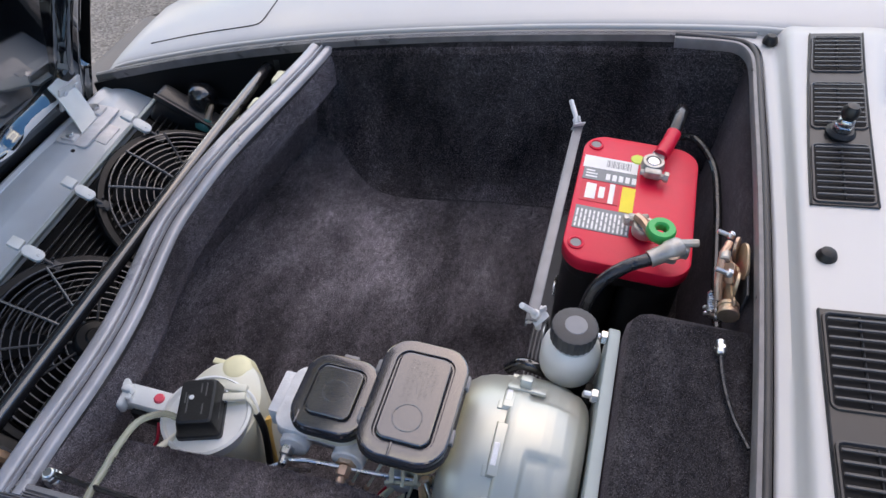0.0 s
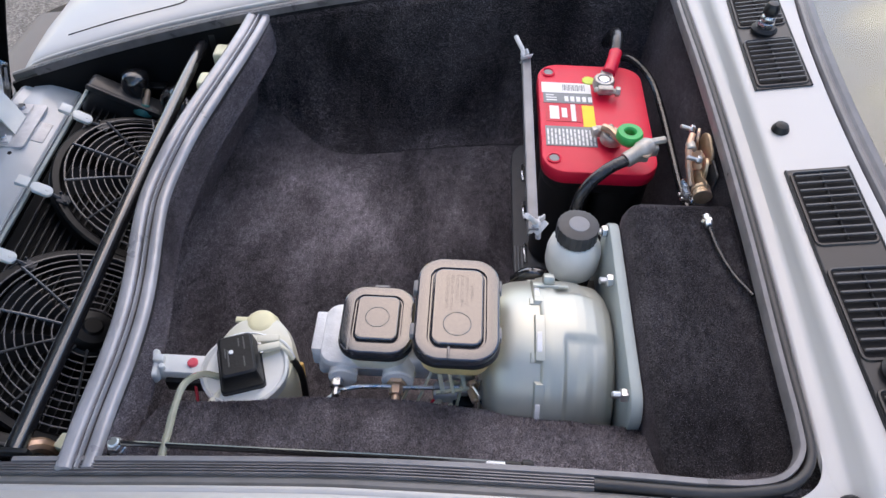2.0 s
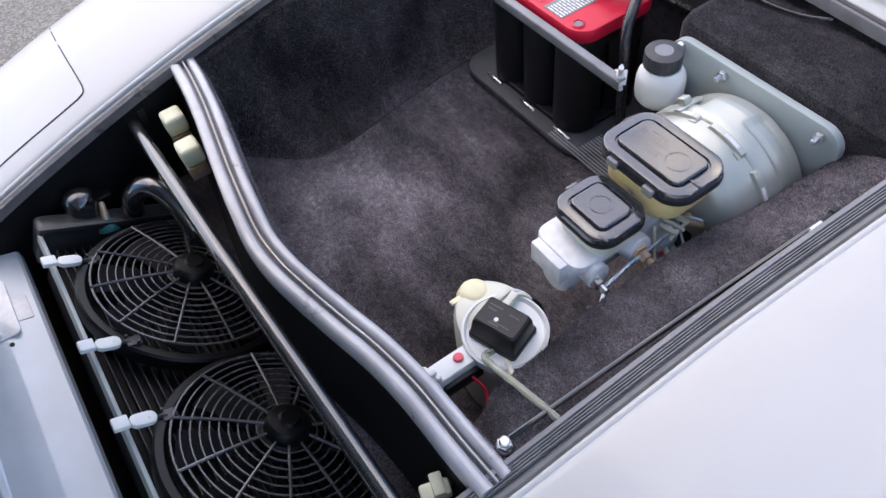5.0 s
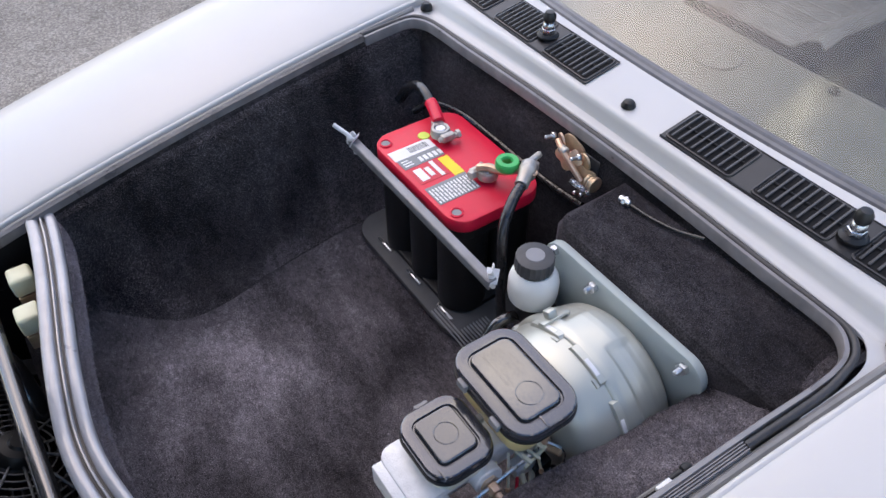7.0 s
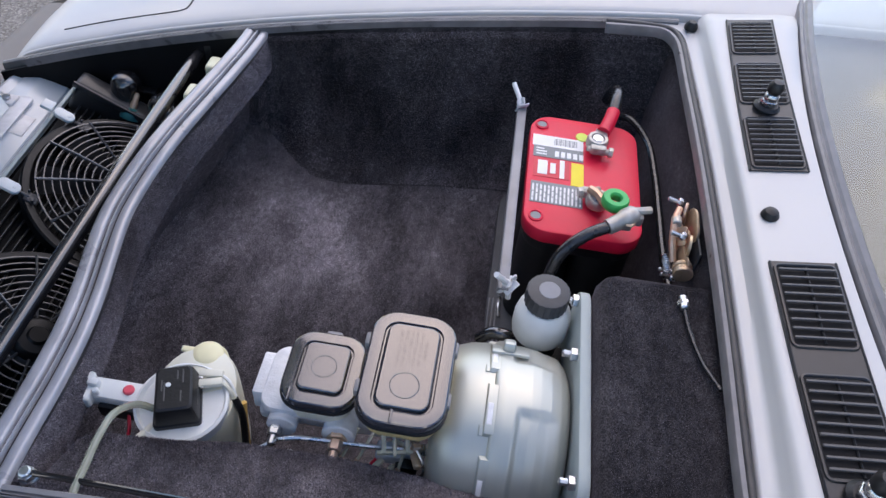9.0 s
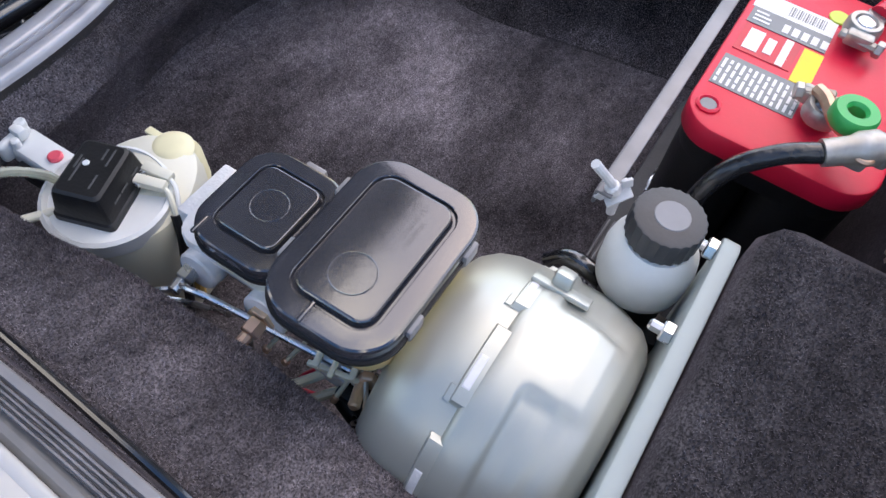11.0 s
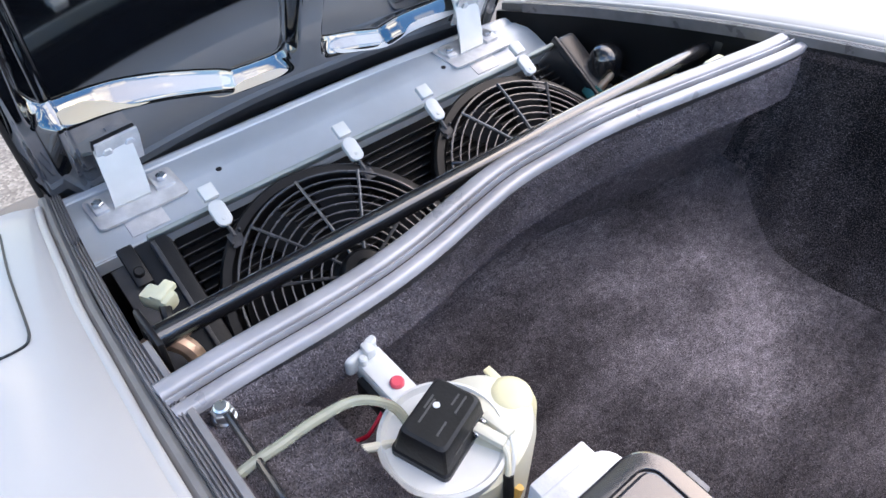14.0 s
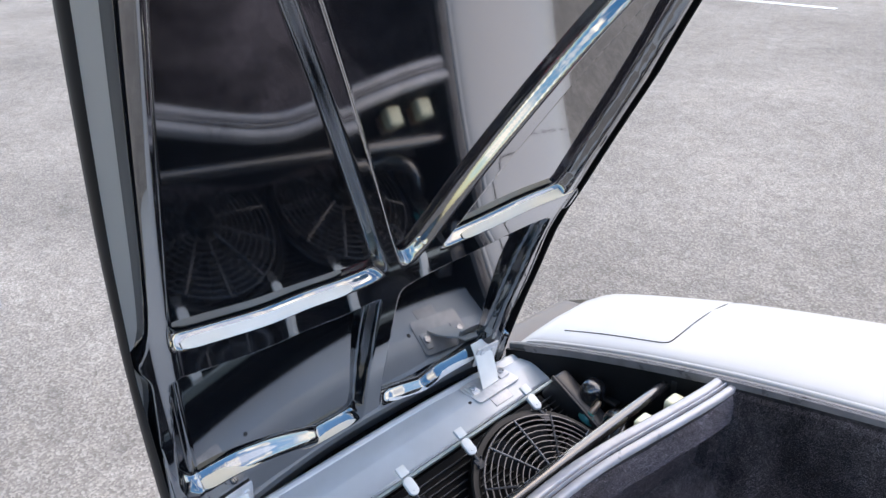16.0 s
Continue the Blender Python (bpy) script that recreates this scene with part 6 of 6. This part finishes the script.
part("clamp", joined(box(-0.501, 0.338, 0.601, 0.018, 0.034, 0.022, 0.005, 3), box(-0.494, 0.344, 0.612, 0.014, 0.010, 0.012, 0.003), cyl(0.006, 0.010, (-0.505, 0.329, 0.608)), cyl(0.0055, 0.008, (-0.499, 0.350, 0.610)), cyl(0.004, 0.010, (-0.489, 0.335, 0.604))), WHITE, wbr)
part("button", cyl(0.0065, 0.005, (-0.454, 0.345, 0.604)), PINK, wbr, "red button")
part("holder", box(-0.46, 0.335, 0.582, 0.055, 0.022, 0.022, 0.003), BLACK, wbr)
solid("red_wire", tube([(-0.45, 0.325, 0.585), (-0.445, 0.305, 0.575), (-0.455, 0.29, 0.56), (-0.45, 0.30, 0.52)], 0.002, 6), RED, "thin red wire beside the washer bottle", "wire")
solid("washer_hose", tube([(-0.430, 0.186, 0.668), (-0.432, 0.205, 0.668), (-0.434, 0.225, 0.664), (-0.438, 0.26, 0.658), (-0.440, 0.295, 0.645), (-0.432, 0.322, 0.620), (-0.415, 0.328, 0.604)], 0.0042, 10), TUBE_CLEAR, "clear yellowed washer hose", "hose")

# ---------------------------------------------------------------- prop rod along the rim
def lathe_tip(a, b):
    """A small bulb of rubber from a to b."""
    d = Vector(b) - Vector(a)
    return moved(lathe([(0, 0), (0.0034, 0.0), (0.0036, d.length * 0.55), (0.0058, d.length * 0.62), (0.0064, d.length * 0.82), (0.0045, d.length), (0, d.length)], 14), Matrix.Translation(a) @ d.to_track_quat("Z", "Y").to_matrix().to_4x4())


pr = thing("prop_rod", (-0.28, 0.19, 0.66), "black bonnet prop rod lying along the ledge", "prop rod")
part("rod", tube([(-0.486, 0.2110, 0.660), (-0.38, 0.2045, 0.676), (-0.27, 0.1970, 0.693), (-0.16, 0.1880, 0.713), (-0.075, 0.1800, 0.729)], 0.0033, 10, 4), ROD, pr)
part("pivot", joined(cyl(0.0095, 0.006, (-0.488, 0.2095, 0.648)), hexnut(0.0085, 0.008, (-0.488, 0.2095, 0.654)), cyl(0.0060, 0.005, (-0.488, 0.2095, 0.662))), STEEL, pr, "bright steel pivot bolt")
part("tip", lathe_tip((-0.079, 0.1803, 0.7285), (-0.052, 0.178, 0.732)), BLACK, pr, "rubber tip")
solid("rod_clip", joined(box(-0.088, 0.1760, 0.7270, 0.020, 0.012, 0.010, 0.002), box(-0.088, 0.1690, 0.7290, 0.017, 0.012, 0.004, 0.0015), cyl(0.0042, 0.004, (-0.088, 0.168, 0.7305))), CAST, "small steel clip for the prop rod", "clip")

# ---------------------------------------------------------------- cowl fittings
def cowl_z(y, x=0.281):
    """The cowl's height at a place counted from the front of the vents in the middle."""
    return 0.7975 + 0.179 * (x - 0.248) + 0.012 * cowl_bow(y) - 0.006


def on_cowl(x, y, up=0.0):
    return (x + cowl_back(y) - 0.002, y, cowl_z(y, x) + up)


for y0, y1 in ((0.680, 1.06), (0.120, 0.527)):
    inset = thing("vent_panel", (0.29, (y0 + y1) / 2, 0.79), "black plastic insert carrying the cowl vents", "vent panel", "cowl vent panels")
    part("insert", grid(lambda k, y: on_cowl([0.2455, 0.2470, 0.3145, 0.3160][k], y, [0.0, 0.0026, 0.0026, 0.0][k]), range(4), span(y0, y1, 18), 0.002), SLAT, inset)
    for x in (0.2468, 0.3147):
        part("edge_bead", tube([on_cowl(x, y, 0.0024) for y in span(y0, y1, 12)], 0.0014, 6, 2), BLACK, inset)


def vent(y0, y1):
    ym = (y0 + y1) / 2
    v = thing("cowl_vent", (0.281, ym, cowl_z(ym)), "black slatted air vent in the cowl", "vent", "cowl vents")
    part("well", grid(lambda x, y: on_cowl(x, y, 0.0034), (0.2515, 0.3100), span(y0, y1, 6)), DARK, v)
    edge = rrect(0.2808, ym, 0.0610, y1 - y0 + 0.007, 0.006, 4)
    part("frame", tube([on_cowl(x, y, 0.0030) for x, y in edge], 0.0021, 6, closed=True), SLAT, v, "rounded grey frame")
    n = max(5, round((y1 - y0) / 0.0108))
    me = mesh_of(moved(box(0, 0, 0, 0.0585, 0.0034, 0.0020, 0.0006, 1), Matrix.Rotation(radians(-10), 4, "X")), SLAT_LIGHT, True, "slat")
    for i in range(n):
        s = new("slat", me)
        s.parent = v
        y = y0 + (y1 - y0) * (i + 0.5) / n
        s.matrix_basis = Matrix.Translation(Vector(on_cowl(0.2808, y, 0.0070)) - Vector(v.location)) @ Matrix.Rotation(-math.atan(0.179), 4, "Y")
    part("cross_bar", tube([on_cowl(0.281, y, 0.0050) for y in span(y0, y1, 6)], 0.0012, 6, 2), BLACK, v, "thin bar under the slats")


for a, b in ((0.957, 1.045), (0.826, 0.920), (0.688, 0.785), (0.416, 0.518), (0.275, 0.376), (0.136, 0.236)):
    vent(a, b)
for y in (0.813, 0.256):
    pin = thing("bonnet_pin", (0.284, y, 0.81), "steel bonnet locating pin with a black rubber base", "pin", "bonnet pins")
    z = cowl_z(y) + 0.003
    part("base", moved(lathe([(0, 0), (0.018, 0), (0.018, 0.003), (0.014, 0.007), (0, 0.007)], 24), Matrix.Translation((0.284, y, z))), BLACK, pin)
    part("nut", hexnut(0.0115, 0.007, (0.284, y, z + 0.007)), STEEL, pin, "steel nut")
    part("collar", moved(lathe([(0.0085, 0.013), (0.0100, 0.016), (0.0100, 0.021), (0.0080, 0.024)], 24), Matrix.Translation((0.284, y, z))), STEEL, pin, "steel collar")
    part("knob", moved(lathe([(0.007, 0.020), (0.0072, 0.025), (0.0105, 0.028), (0.0105, 0.036), (0.007, 0.042), (0, 0.043)], 24), Matrix.Translation((0.284, y, z))), BLACK_SATIN, pin, "black knob")
nz = cowl_z(0.601, 0.258)
solid("washer_nozzle", moved(lathe([(0, 0), (0.011, 0), (0.0105, 0.003), (0.008, 0.008), (0.004, 0.010), (0, 0.010)], 20), Matrix.Translation((0.257, 0.601, nz))), BLACK, "black washer jet on the cowl", "nozzle")
for x, y in ((0.218, 1.070), (0.219, 0.140)):
    solid("rubber_stop", moved(lathe([(0, 0), (0.011, 0), (0.011, 0.004), (0.009, 0.010), (0.006, 0.013), (0, 0.013)], 20), Matrix.Translation((x, y, 0.766))), BLACK, "small black rubber bonnet stop", "bump stop", "bonnet stops")
